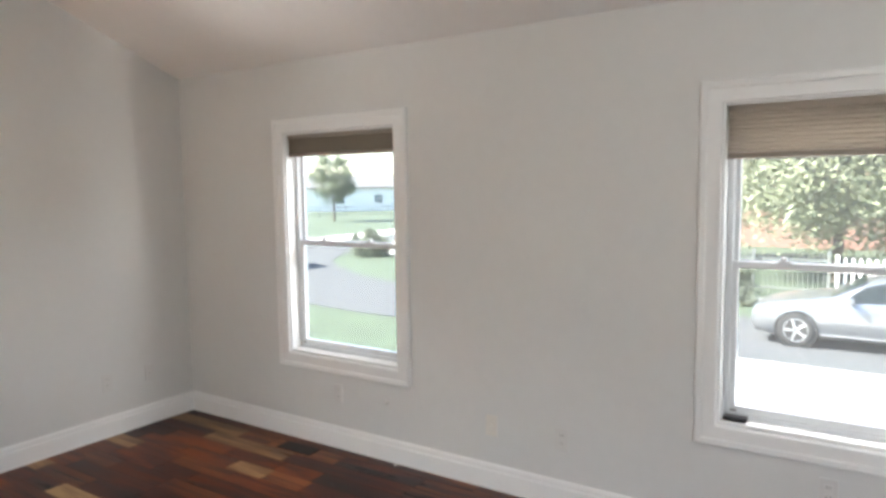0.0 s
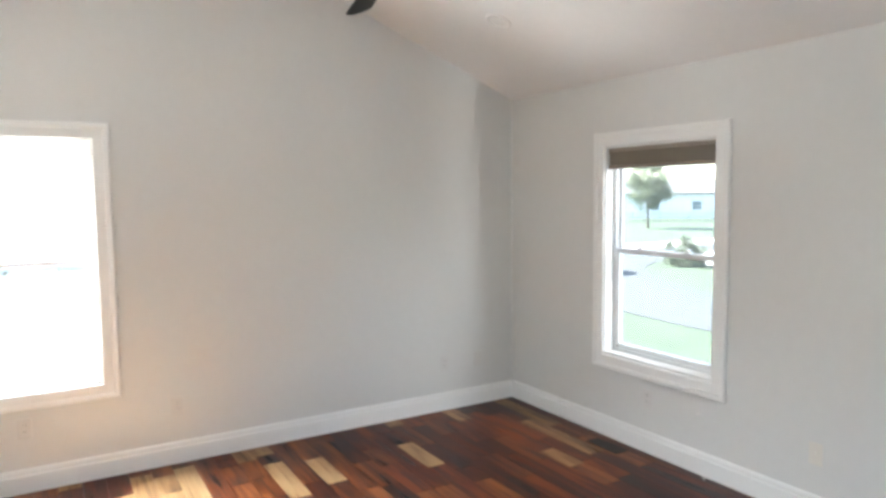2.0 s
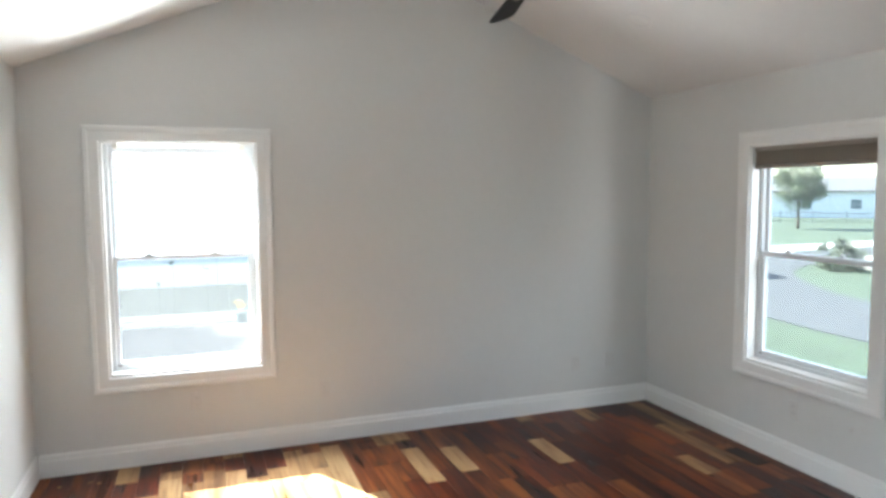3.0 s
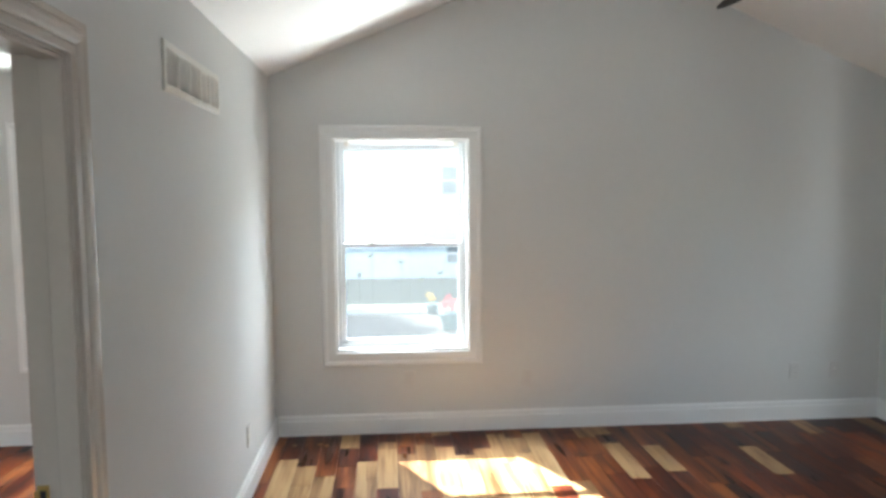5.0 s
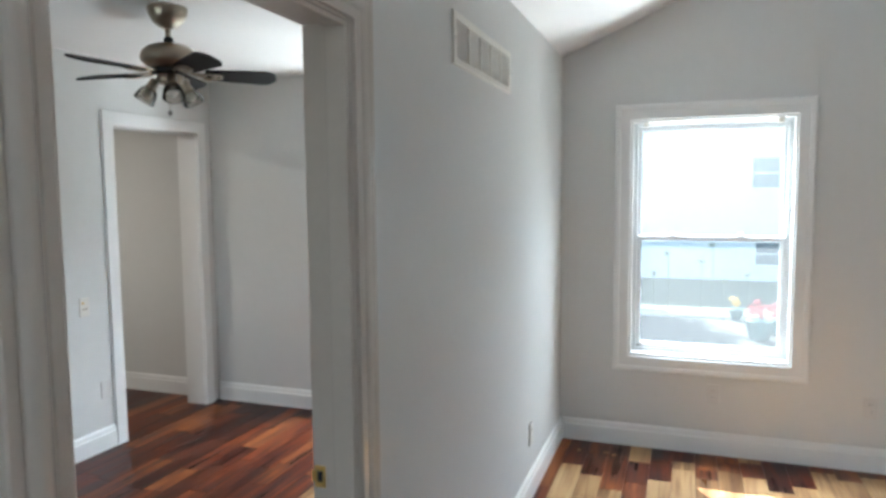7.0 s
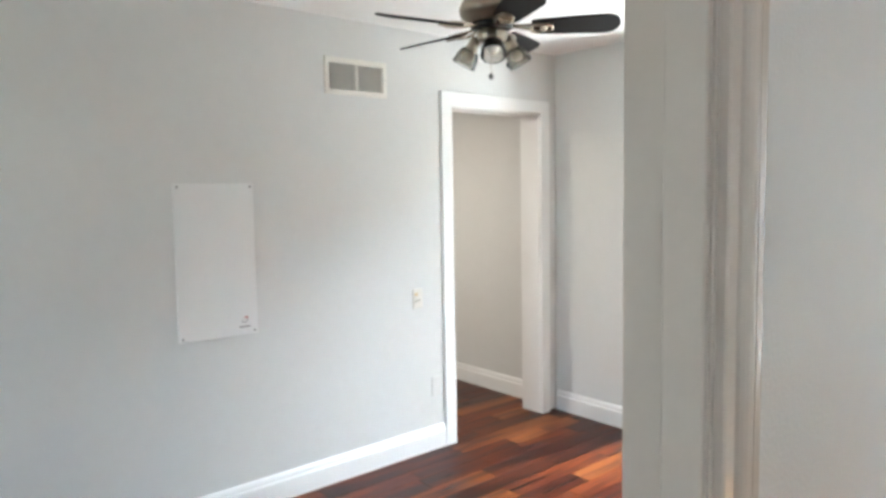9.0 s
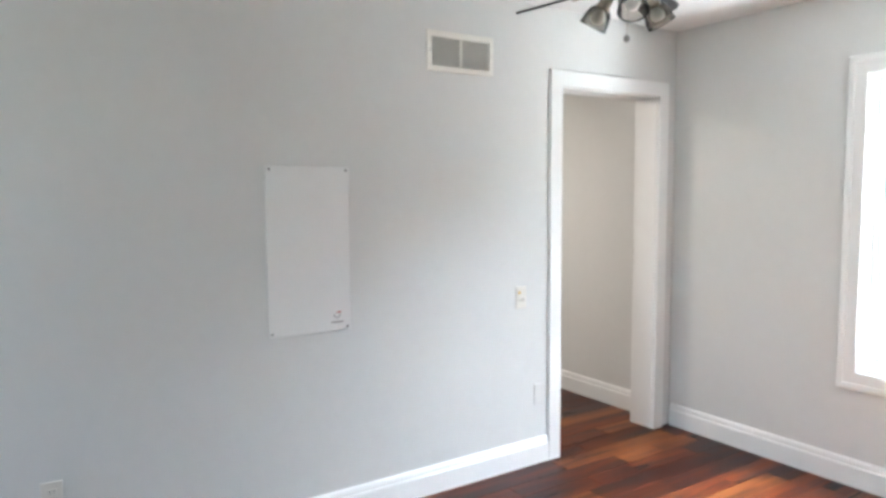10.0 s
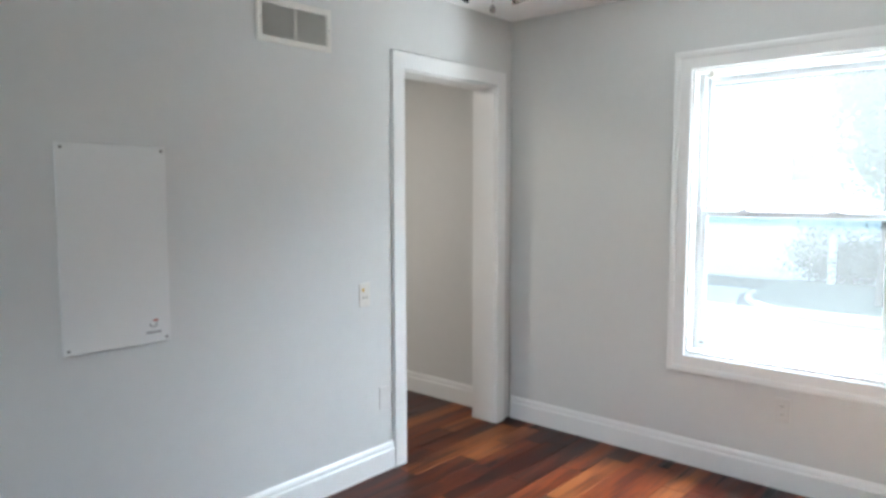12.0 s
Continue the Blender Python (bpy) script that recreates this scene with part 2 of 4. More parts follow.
def boxed(*a, **k):
    return box(bmesh.new(), *a, **k)


def turned(profile, steps=24, bm=None, at=(0, 0, 0)):
    """A solid of revolution about z from (radius, height) pairs."""
    bm = bm or bmesh.new()
    rings = []
    for r, z in profile:
        if r < 1e-5:
            rings.append([bm.verts.new((at[0], at[1], at[2] + z))])
        else:
            rings.append([bm.verts.new((at[0] + r * math.cos(2 * math.pi * i / steps), at[1] + r * math.sin(2 * math.pi * i / steps), at[2] + z)) for i in range(steps)])
    for a, b in zip(rings, rings[1:]):
        for i in range(steps):
            j = (i + 1) % steps
            q = [a[i % len(a)], a[j % len(a)], b[j % len(b)], b[i % len(b)]]
            q = [v for k, v in enumerate(q) if v not in q[:k]]
            if len(q) > 2:
                bm.faces.new(q)
    return bm


def tube(points, radius, steps=8, bm=None, taper=1.0):
    """A round bar through points."""
    bm = bm or bmesh.new()
    pts = [Vector(p) for p in points]
    rings = []
    for k, p in enumerate(pts):
        way = (pts[min(k + 1, len(pts) - 1)] - pts[max(k - 1, 0)]).normalized()
        side = way.orthogonal().normalized()
        up = way.cross(side)
        r = radius * (1 + (taper - 1) * k / (len(pts) - 1))
        rings.append([bm.verts.new(p + r * (math.cos(2 * math.pi * i / steps) * side + math.sin(2 * math.pi * i / steps) * up)) for i in range(steps)])
    for a, b in zip(rings, rings[1:]):
        off = min(range(steps), key=lambda o: sum((a[i].co - b[(i + o) % steps].co).length for i in range(steps)))
        for i in range(steps):
            bm.faces.new((a[i], a[(i + 1) % steps], b[(i + 1 + off) % steps], b[(i + off) % steps]))
    bm.faces.new(rings[0]), bm.faces.new(rings[-1])
    return bm


def loft(rings, closed=True, caps=True):
    bm = bmesh.new()
    rows = [[bm.verts.new(p) for p in r] for r in rings]
    n = len(rows[0])
    for a, b in zip(rows, rows[1:]):
        for i in range(n if closed else n - 1):
            j = (i + 1) % n
            bm.faces.new((a[i], a[j], b[j], b[i]))
    if caps:
        bm.faces.new(rows[0]), bm.faces.new(rows[-1])
    return bm


def wall(name, along, thick, z0, z1, openings, label, axis="x", gable=None):
    """A wall of real thickness along x or y, with openings (a0, a1, z0, z1) cut through it."""
    us = sorted({*along, *(v for o in openings for v in o[:2])})
    zs = sorted({z0, z1, *(v for o in openings for v in o[2:])})
    full = {(i, k) for i in range(len(us) - 1) for k in range(len(zs) - 1)
            if not any(o[0] <= (us[i] + us[i + 1]) / 2 <= o[1] and o[2] <= (zs[k] + zs[k + 1]) / 2 <= o[3] for o in openings)}
    bm = bmesh.new()
    seen = {}

    def v(u, d, z):
        key = (u, d, z)
        if key not in seen:
            seen[key] = bm.verts.new((u, d, z) if axis == "x" else (d, u, z))
        return seen[key]

    a, b = thick
    for i, k in full:
        u0, u1, w0, w1 = us[i], us[i + 1], zs[k], zs[k + 1]
        bm.faces.new((v(u0, a, w0), v(u1, a, w0), v(u1, a, w1), v(u0, a, w1)))
        bm.faces.new((v(u0, b, w0), v(u1, b, w0), v(u1, b, w1), v(u0, b, w1)))
        if (i - 1, k) not in full:
            bm.faces.new((v(u0, a, w0), v(u0, b, w0), v(u0, b, w1), v(u0, a, w1)))
        if (i + 1, k) not in full:
            bm.faces.new((v(u1, a, w0), v(u1, b, w0), v(u1, b, w1), v(u1, a, w1)))
        if (i, k - 1) not in full:
            bm.faces.new((v(u0, a, w0), v(u1, a, w0), v(u1, b, w0), v(u0, b, w0)))
        if (i, k + 1) not in full and not (gable and k == len(zs) - 2):
            bm.faces.new((v(u0, a, w1), v(u1, a, w1), v(u1, b, w1), v(u0, b, w1)))
    if gable:
        g0, g1, peak, top = gable
        for d in (a, b):
            bm.faces.new((v(g0, d, z1), v(g1, d, z1), v(peak, d, top)))
        bm.faces.new((v(g0, a, z1), v(g0, b, z1), v(peak, b, top), v(peak, a, top)))
        bm.faces.new((v(g1, a, z1), v(g1, b, z1), v(peak, b, top), v(peak, a, top)))
    return solid(name, bm, WALL, label, "wall", "structure")


def boards(path, profile, closed):
    """Mitred moulding round a path in the (u, z) plane; profile of (outward, proud) pairs. One mesh for each straight board."""
    n = len(path)
    rings = []
    for i, (u, z) in enumerate(path):
        ways = []
        if closed or i > 0:
            p = path[i - 1]
            ways.append(Vector((u - p[0], z - p[1])).normalized())
        if closed or i < n - 1:
            p = path[(i + 1) % n]
            ways.append(Vector((p[0] - u, p[1] - z)).normalized())
        out = sum((Vector((-w.y, w.x)) for w in ways), Vector((0, 0)))
        if len(ways) == 2:
            out = out / (1 + ways[0].dot(ways[1]))
        rings.append([(u + out.x * o, -b, z + out.y * o) for o, b in profile])
    return [loft([rings[i], rings[(i + 1) % n]]) for i in range(n if closed else n - 1)]


# ---- floor plan ----
XE, YS, EAVE, RIDGE_X, RIDGE_Z = 4.375, -6.3, 2.435, 2.19, 3.335
XB, YBS, CEIL_B, XH, YHS = -2.68, -5.0, 2.445, -4.7, -2.3
TH, TP, TB = 0.14, 0.125, 0.165   # outer walls, partitions
WIN_2, WIN_B = (0.422, 1.332, 0.575, 2.025), (-1.563, -0.653, 0.585, 2.032)
WIN_1, WIN_0 = (-1.945, -1.056, 0.572, 1.993), (-4.60, -3.710, 0.572, 1.984)
# unseen openings, added only to let fill light in
FILL_GAP_BS, FILL_GAP_W = (-2.55, -2.0, 0.6, 2.05), (-6.15, -5.3, 0.6, 2.05)
DOOR_A, DOOR_B = (-3.70, -2.86, 0.0, 2.02), (-0.96, -0.152, 0.0, 2.055)

wall("wall_north", (XH - TH, XE + TH), (0.0, TH), -0.35, 2.45, [WIN_2, WIN_B], "pale grey painted gable wall around two bright windows", "x", (-0.25, XE + 0.25, RIDGE_X, 3.47))
wall("wall_east", (YS - TH, 0.0), (XE, XE + TH), -0.35, 2.45, [WIN_1, WIN_0], "pale grey painted wall around two windows with raised shades", "y")
wall("wall_west", (YS, 0.0), (-TP, 0.0), 0.0, 2.47, [DOOR_A, FILL_GAP_W], "pale grey painted partition wall with a cased doorway", "y")
wall("wall_south", (-TH, XE), (YS - TH, YS), -0.35, 2.45, [], "plain pale grey painted end wall", "x", (-0.2, XE + 0.2, RIDGE_X, 3.47))
wall("wall_far_room_west", (YBS - TH, 0.0), (XB - TB, XB), 0.0, 2.47, [DOOR_B], "pale grey painted wall with a cased doorway", "y")
wall("wall_far_room_south", (XB, -TP), (YBS - TH, YBS), 0.0, 2.47, [FILL_GAP_BS], "pale grey painted wall with an added unseen opening for fill light", "x")
wall("wall_hall_west", (YHS - TH, 0.0), (XH - TH, XH), 0.0, 2.47, [], "plain grey painted hall wall", "y")
wall("wall_hall_south", (XH, XB - TB), (YHS - TH, YHS), 0.0, 2.47, [], "plain grey painted hall wall", "x")

SLOPE = (RIDGE_Z - EAVE) / RIDGE_X
bm = bmesh.new()
ring = lambda y: [(-0.13, y, EAVE - 0.13 * SLOPE), (RIDGE_X, y, RIDGE_Z), (XE + 0.3, y, EAVE - 0.3 * SLOPE), (XE + 0.3, y, EAVE + 0.12), (RIDGE_X, y, RIDGE_Z + 0.2), (-0.13, y, EAVE + 0.2)]
solid("ceiling_vaulted", loft([ring(YS), ring(0.0)]), CEIL, "white painted vaulted ceiling with a central ridge", "ceiling", "structure")
solid("ceiling_flat", boxed(XB - 0.1, -0.05, YBS, 0.0, CEIL_B, CEIL_B + 0.12), CEIL, "flat white painted ceiling", "ceiling", "structure")
solid("ceiling_hall", boxed(XH, XB - 0.1, YHS, 0.0, CEIL_B - 0.01, CEIL_B + 0.12), CEIL, "flat white painted hall ceiling", "ceiling", "structure")

# ---- baseboards ----
BASE = [(0, 0), (0.017, 0), (0.017, 0.098), (0.0155, 0.104), (0.012, 0.108), (0.0115, 0.122), (0.009, 0.132), (0.004, 0.139), (0, 0.14)]


def baseboard(start, end, normal):
    """A moulded skirting from start to end, against a wall whose face looks along normal."""
    a, b, nrm = Vector(start), Vector(end), Vector(normal)
    rings = [[(p.x + nrm.x * d, p.y + nrm.y * d, z) for d, z in BASE] for p in (a, b)]
    solid("baseboard", loft(rings), TRIM, "white moulded wooden baseboard along the wall", "baseboard", "structure", group="baseboards")


CAS_A = 0.079
baseboard((0.017, 0), (XE - 0.017, 0), (0, -1))
baseboard((XE, 0), (XE, YS), (-1, 0))
baseboard((0, 0), (0, DOOR_A[1] + CAS_A), (1, 0))
baseboard((0, DOOR_A[0] - CAS_A), (0, YS), (1, 0))
baseboard((XB + 0.017, 0), (-TP, 0), (0, -1))
baseboard((XB, -1.035), (XB, YBS), (1, 0))
baseboard((-TP, -0.017), (-TP, DOOR_A[1] + 0.1), (-1, 0))
baseboard((-TP, DOOR_A[0] - 0.1), (-TP, YBS), (-1, 0))
baseboard((XH, 0), (XB - TB, 0), (0, -1))
baseboard((XB - TB, -1.06), (XB - TB, YHS), (-1, 0))
baseboard((XH, -0.017), (XH, YHS), (1, 0))
baseboard((0.0, YS), (XE, YS), (0, 1))

# ---- windows ----
CASING = [(0.0, 0.0), (0.0, 0.014), (0.006, 0.018), (0.058, 0.018), (0.064, 0.023), (0.083, 0.025), (0.091, 0.021), (0.094, 0.012), (0.094, 0.0)]


def bars_frame(w0, w1, d0, d1, z0, z1, stile, top, bottom, bevel=0.003):
    """A sash: two stiles and two rails as one welded frame."""
    bm = bmesh.new()
    box(bm, w0, w0 + stile, d0, d1, z0, z1, bevel), box(bm, w1 - stile, w1, d0, d1, z0, z1, bevel)
    box(bm, w0 + stile - 0.002, w1 - stile + 0.002, d0 + 0.001, d1 - 0.001, z0, z0 + bottom, bevel)
    box(bm, w0 + stile - 0.002, w1 - stile + 0.002, d0 + 0.001, d1 - 0.001, z1 - top, z1, bevel)
    return bm


def window(name, opening, north, label, shade=0.0, brackets=False):
    """Double-hung vinyl window: local x to the right, y outward, z up, from the opening's lower corner."""
    a0, a1, z0, z1 = opening
    w, h = a1 - a0, z1 - z0
    m = pose(a0, 0, z0) if north else pose(XE, a1, z0, 0, 0, -90)
    ob = thing(name, label, "window", m, "windows", "structure")
    for k, bm in enumerate(boards([(0, 0), (0, h), (w, h), (w, 0)], CASING, True)):
        part("casing_board", bm, TRIM, ob)
    # return boards that line the wall's thickness
    lin = bmesh.new()
    t = 0.012
    box(lin, 0, t, -0.002, 0.075, 0, h), box(lin, w - t, w, -0.002, 0.075, 0, h), box(lin, t, w - t, -0.002, 0.075, h - t, h)
    part("jamb_liner", lin, TRIM, ob)
    part("window_sill", boxed(t, w - t, -0.002, 0.075, 0, 0.02, 0.004, 2), TRIM, ob)
    f = 0.026
    part("window_frame", bars_frame(t, w - t, 0.070, 0.135, 0.004, h - 0.004, f, f, f + 0.012), VINYL, ob)
    mid = h * 0.505
    low = part("lower_sash", bars_frame(t + f - 0.008, w - t - f + 0.008, 0.076, 0.100, 0.036, mid + 0.014, 0.032, 0.030, 0.04), VINYL, ob)
    up = part("upper_sash", bars_frame(t + f - 0.008, w - t - f + 0.008, 0.103, 0.127, mid - 0.014, h - 0.030, 0.030, 0.034, 0.030), VINYL, ob)
    for sash, d, lo, hi in ((low, 0.087, 0.08, mid - 0.01), (up, 0.114, mid + 0.01, h - 0.055)):
        pane = part("pane", boxed(t + f + 0.015, w - t - f - 0.015, d, d + 0.004, lo, hi), PANE, sash)
        pane.visible_shadow = False
    for q in (0.27, 0.70):
        lock = bmesh.new()
        box(lock, w * q - 0.03, w * q + 0.03, 0.078, 0.104, mid + 0.014, mid + 0.02, 0.002)
        turned([(0.0, 0.02), (0.013, 0.02), (0.013, 0.034), (0.006, 0.038), (0, 0.038)], 12, lock, (w * q, 0.09, mid))
        part("sash_lock", lock, VINYL, ob)
    part("tilt_latch", boxed(t + f + 0.004, t + f + 0.03, 0.070, 0.0775, 0.05, 0.06, 0.002), SCREW, ob)
    if brackets:
        for u in (0.07, w - 0.10):
            part("shade_bracket", boxed(u, u + 0.03, 0.015, 0.055, h - t - 0.03, h - t, 0.003), PLATE, ob)
    if shade:
        cs = thing("cellular_shade", "raised taupe pleated cellular shade inside the window", "window shade", m, "cellular shades")
        part("headrail", boxed(t + 0.004, w - t - 0.004, 0.012, 0.062, h - t - 0.03, h - t - 0.001, 0.004), BLIND, cs)
        pleats, top, bottom = 9, h - t - 0.03, h - shade + 0.022
        prof = []
        for i in range(pleats * 2 + 1):
            prof.append((0.018 if i % 2 else 0.030, top + (bottom - top) * i / (pleats * 2)))
        prof += [(0.056 if i % 2 else 0.046, top + (bottom - top) * i / (pleats * 2)) for i in range(pleats * 2, -1, -1)]
        part("pleated_fabric", loft([[(u, d, z) for d, z in prof] for u in (t + 0.006, w - t - 0.006)]), BLIND, cs)
        part("bottom_rail", boxed(t + 0.005, w - t - 0.005, 0.016, 0.058, h - shade, h - shade + 0.024, 0.005, 2), RAIL, cs)
    return ob


window("window_1", WIN_1, False, "white double-hung window with wide casing", shade=0.15)
window("window_2", WIN_0, False, "white double-hung window facing the street", shade=0.24)
window("window_3", WIN_2, True, "sunlit white double-hung window in the gable wall", brackets=True)
window("window_4", WIN_B, True, "sunlit white double-hung window beside the corner", brackets=True)


# ---- doorways ----
def doorway(name, opening, x_front, depth, facing, profile, label, paint, reveal=0.006):
    """Cased opening in a wall along y. facing +1: the front looks along +x."""
    y0, y1, _, h = opening
    if facing > 0:
        m = pose(x_front, y0, 0, 0, 0, 90)     # local x to +y, local y to -x
    else:
        m = pose(x_front, y1, 0, 0, 0, -90)
    w = y1 - y0
    ob = thing(name, label, "doorway", m, "", "structure")
    t = 0.018
    for bm in (boxed(0, t, 0, depth, 0, h, 0.002), boxed(w - t, w, 0, depth, 0, h, 0.002), boxed(t, w - t, 0, depth, h - t, h, 0.002)):
        part("jamb_board", bm, paint, ob)
    path = [(t - reveal, 0), (t - reveal, h - t + reveal), (w - t + reveal, h - t + reveal), (w - t + reveal, 0)]
    for bm in boards(path, profile, False):
        part("casing_board", bm, paint, ob)
    back = [(u + (-0.02 if u < w / 2 else 0.02), z if z < 1 else z + 0.02) for u, z in path]
    for bm in boards(back, profile, False):
        for v in bm.verts:
            v.co.y = depth - v.co.y
        part("casing_board", bm, paint, ob)
    return ob, w, h, t


MOULDED = [(0.0, 0.0), (0.0, 0.012), (0.003, 0.0145), (0.022, 0.015), (0.025, 0.012), (0.027, 0.0118), (0.030, 0.0165), (0.034, 0.0200), (0.040, 0.0228), (0.047, 0.0238),
           (0.054, 0.0228), (0.060, 0.0200), (0.064, 0.0165), (0.067, 0.0118), (0.069, 0.012), (0.072, 0.016), (0.087, 0.016), (0.090, 0.013), (0.090, 0.0)]
FLAT = [(0.0, 0.0), (0.0, 0.017), (0.003, 0.02), (0.082, 0.02), (0.085, 0.017), (0.085, 0.0)]
da, w, h, t = doorway("door_1", DOOR_A, 0.0, TP, 1, MOULDED, "open doorway with moulded cream casing and brass strike plate", TRIM_AGED)
# door stop strips and strike plate
stop = 0.060
for bm in (boxed(t, t + 0.012, 0.004, stop, 0, h - t, 0.002), boxed(w - t - 0.012, w - t, 0.004, stop, 0, h - t, 0.002), boxed(t + 0.012, w - t - 0.012, 0.004, stop, h - t - 0.012, h - t, 0.002)):
    part("door_stop", bm, TRIM_AGED, da)
plate = bmesh.new()
for q in ((-0.028, -0.014), (0.014, 0.028)):
    box(plate, w - t - 0.0025, w - t + 0.001, 0.090, 0.120, 0.900 + q[0], 0.900 + q[1], 0.001)
box(plate, w - t - 0.0025, w - t + 0.001, 0.090, 0.097, 0.900 - 0.0145, 0.900 + 0.0145)
box(plate, w - t - 0.0025, w - t + 0.001, 0.113, 0.1275, 0.900 - 0.0145, 0.900 + 0.0145, 0.001)
strike = part("strike_plate", plate, BRASS, da, "polished brass strike plate")
part("strike_hole_shade", boxed(w - t - 0.0015, w - t + 0.0005, 0.0965, 0.1135, 0.886, 0.914), SLOT, strike)
doorway("door_2", DOOR_B, XB, TB, 1, FLAT, "open doorway with flat white casing to a hall", TRIM)


# ---- wall plates, grilles and panel ----
def on_wall(side, a, z):
    """Pose on a wall face: local x to the right as seen from the room, y into the wall, z up."""
    return {"north": pose(a, 0, z), "east": pose(XE, a, z, 0, 0, -90), "west": pose(0, a, z, 0, 0, 90), "far_west": pose(XB, a, z, 0, 0, 90)}[side]


def wall_plate(side, a, z, label, mat, face="duplex", category="outlet"):
    ob = thing("wall_outlet" if category == "outlet" else "light_switch", label, category, on_wall(side, a, z), "wall plates")
    part("cover_plate", boxed(-0.035, 0.035, -0.006, 0.0, -0.0575, 0.0575, 0.0025, 2), mat, ob)
    if face == "duplex":
        for dz in (-0.02, 0.02):
            rec = part("receptacle", boxed(-0.0165, 0.0165, -0.0075, -0.005, dz - 0.0135, dz + 0.0135, 0.002), mat, ob)
            slots = bmesh.new()
            box(slots, -0.008, -0.006, -0.0079, -0.007, dz - 0.002, dz + 0.007), box(slots, 0.006, 0.008, -0.0079, -0.007, dz - 0.002, dz + 0.007)
            part("slots", slots, SLOT, rec)
    elif face == "jack":
        bm = turned([(0.0, 0), (0.012, 0), (0.012, 0.003), (0.007, 0.004), (0.007, 0.012), (0, 0.012)], 12)
        bmesh.ops.rotate(bm, verts=bm.verts, matrix=Matrix.Rotation(radians(90), 3, "X"))
        bmesh.ops.translate(bm, verts=bm.verts, vec=(0, -0.006, 0))
        part("jack", bm, mat, ob)
    elif face == "combo":
        for dx in (-0.012, 0.012):
            part("toggle", boxed(dx - 0.004, dx + 0.004, -0.014, -0.005, -0.018, -0.004, 0.0015), PLATE, ob)
        part("pilot_lens", boxed(-0.02, -0.004, -0.008, -0.005, 0.018, 0.034, 0.002), YELLOW, ob, "small yellowed lens")
    for dz in (-0.042, 0.042):
        part("screw", boxed(-0.003, 0.003, -0.007, -0.0055, dz - 0.003, dz + 0.003, 0.001), mat, ob)
    return ob


for side, a, z, face in (("east", -2.973, 0.355, "duplex"), ("east", -4.154, 0.367, "duplex"), ("east", -1.461, 0.355, "duplex"), ("north", 0.92, 0.375, "duplex"),
                         ("north", 1.745, 0.368, "duplex"), ("north", 3.716, 0.366, "duplex"), ("north", 4.026, 0.367, "jack"), ("north", -1.086, 0.385, "duplex"),
                         ("far_west", -1.095, 0.383, "blank")):
    wall_plate(side, a, z, "wall outlet painted over in the pale wall colour", PAINTED, face)
wall_plate("east", -2.565, 0.353, "ivory cable outlet with a metal jack on the wall", PLATE, "jack")
wall_plate("west", -0.917, 0.341, "ivory wall outlet above the baseboard", PLATE)
wall_plate("far_west", -3.402, 0.40, "ivory wall outlet above the baseboard", PLATE)
wall_plate("far_west", -1.224, 0.925, "ivory double light switch beside the doorway", PLATE, "combo", "switch")
# small cable stub under the window
stub = turned([(0.0, 0), (0.016, 0), (0.016, 0.003), (0.006, 0.006), (0.006, 0.02), (0, 0.02)], 12)
bmesh.ops.rotate(stub, verts=stub.verts, matrix=Matrix.Rotation(radians(-90), 3, "Y"))
bmesh.ops.translate(stub, verts=stub.verts, vec=(XE, -1.849, 0.362))
solid("cable_stub", stub, PAINTED, "small painted cable stub on the wall under the window", "cable outlet")


def grille(side, a, z, w, h, columns, slats, label, lap=0.001, tilt=1):
    """Return-air grille: a flanged steel face, upright bars and tilted louvres before a dark sheet painted as the
    duct's shade.
    """
    ob = thing("return_air_grille", label, "air vent", on_wall(side, a, z))
    b = 0.028
    part("frame", loft([[(x, -d, zz) for x, zz in ((-w / 2 + i, -h / 2 + i), (w / 2 - i, -h / 2 + i), (w / 2 - i, h / 2 - i), (-w / 2 + i, h / 2 - i))] for i, d in
                        ((0, 0.0005), (0, 0.006), (0.004, 0.010), (b - 0.003, 0.010), (b, 0.006), (b, 0.001))], caps=False), GRILLE, ob)
    part("duct_shade_sheet", boxed(-w / 2 + b - 0.002, w / 2 - b + 0.002, -0.0012, -0.0004, -h / 2 + b - 0.002, h / 2 - b + 0.002), DUCT, ob)
    inner = w - 2 * b
    step = inner / columns
    for i in range(1, columns):
        x = -inner / 2 + i * step
        part("bar", boxed(x - 0.005, x + 0.005, -0.0095, -0.001, -h / 2 + b, h / 2 - b), GRILLE, ob)
    for i in range(columns):
        x0, x1 = -inner / 2 + i * step + (0.005 if i else 0), -inner / 2 + (i + 1) * step - (0.005 if i < columns - 1 else 0)
        for k in range(slats):
            zz = -h / 2 + b + (k + 0.5) * (h - 2 * b) / slats
            bm = loft([[(x, -0.009, zz - tilt * (0.0048 + lap)), (x, -0.0082, zz - tilt * (0.0055 + lap)), (x, -0.0015, zz + tilt * (0.0035 + lap)), (x, -0.0023, zz + tilt * (0.0042 + lap))] for x in (x0 + 0.002, x1 - 0.002)])
            part("slat", bm, GRILLE, ob)
    for sx in (-1, 1):
        bm = turned([(0.004, 0), (0.004, 0.001), (0.002, 0.002), (0, 0.002)], 8)
        bmesh.ops.rotate(bm, verts=bm.verts, matrix=Matrix.Rotation(radians(90), 3, "X"))
        bmesh.ops.translate(bm, verts=bm.verts, vec=(sx * (w / 2 - 0.014), -0.010, 0))
        part("screw", bm, SCREW, ob)
    return ob


grille("west", -1.76, 2.118, 0.775, 0.178, 5, 11, "cream steel return air grille with five louvred bays", -0.0028, -1)
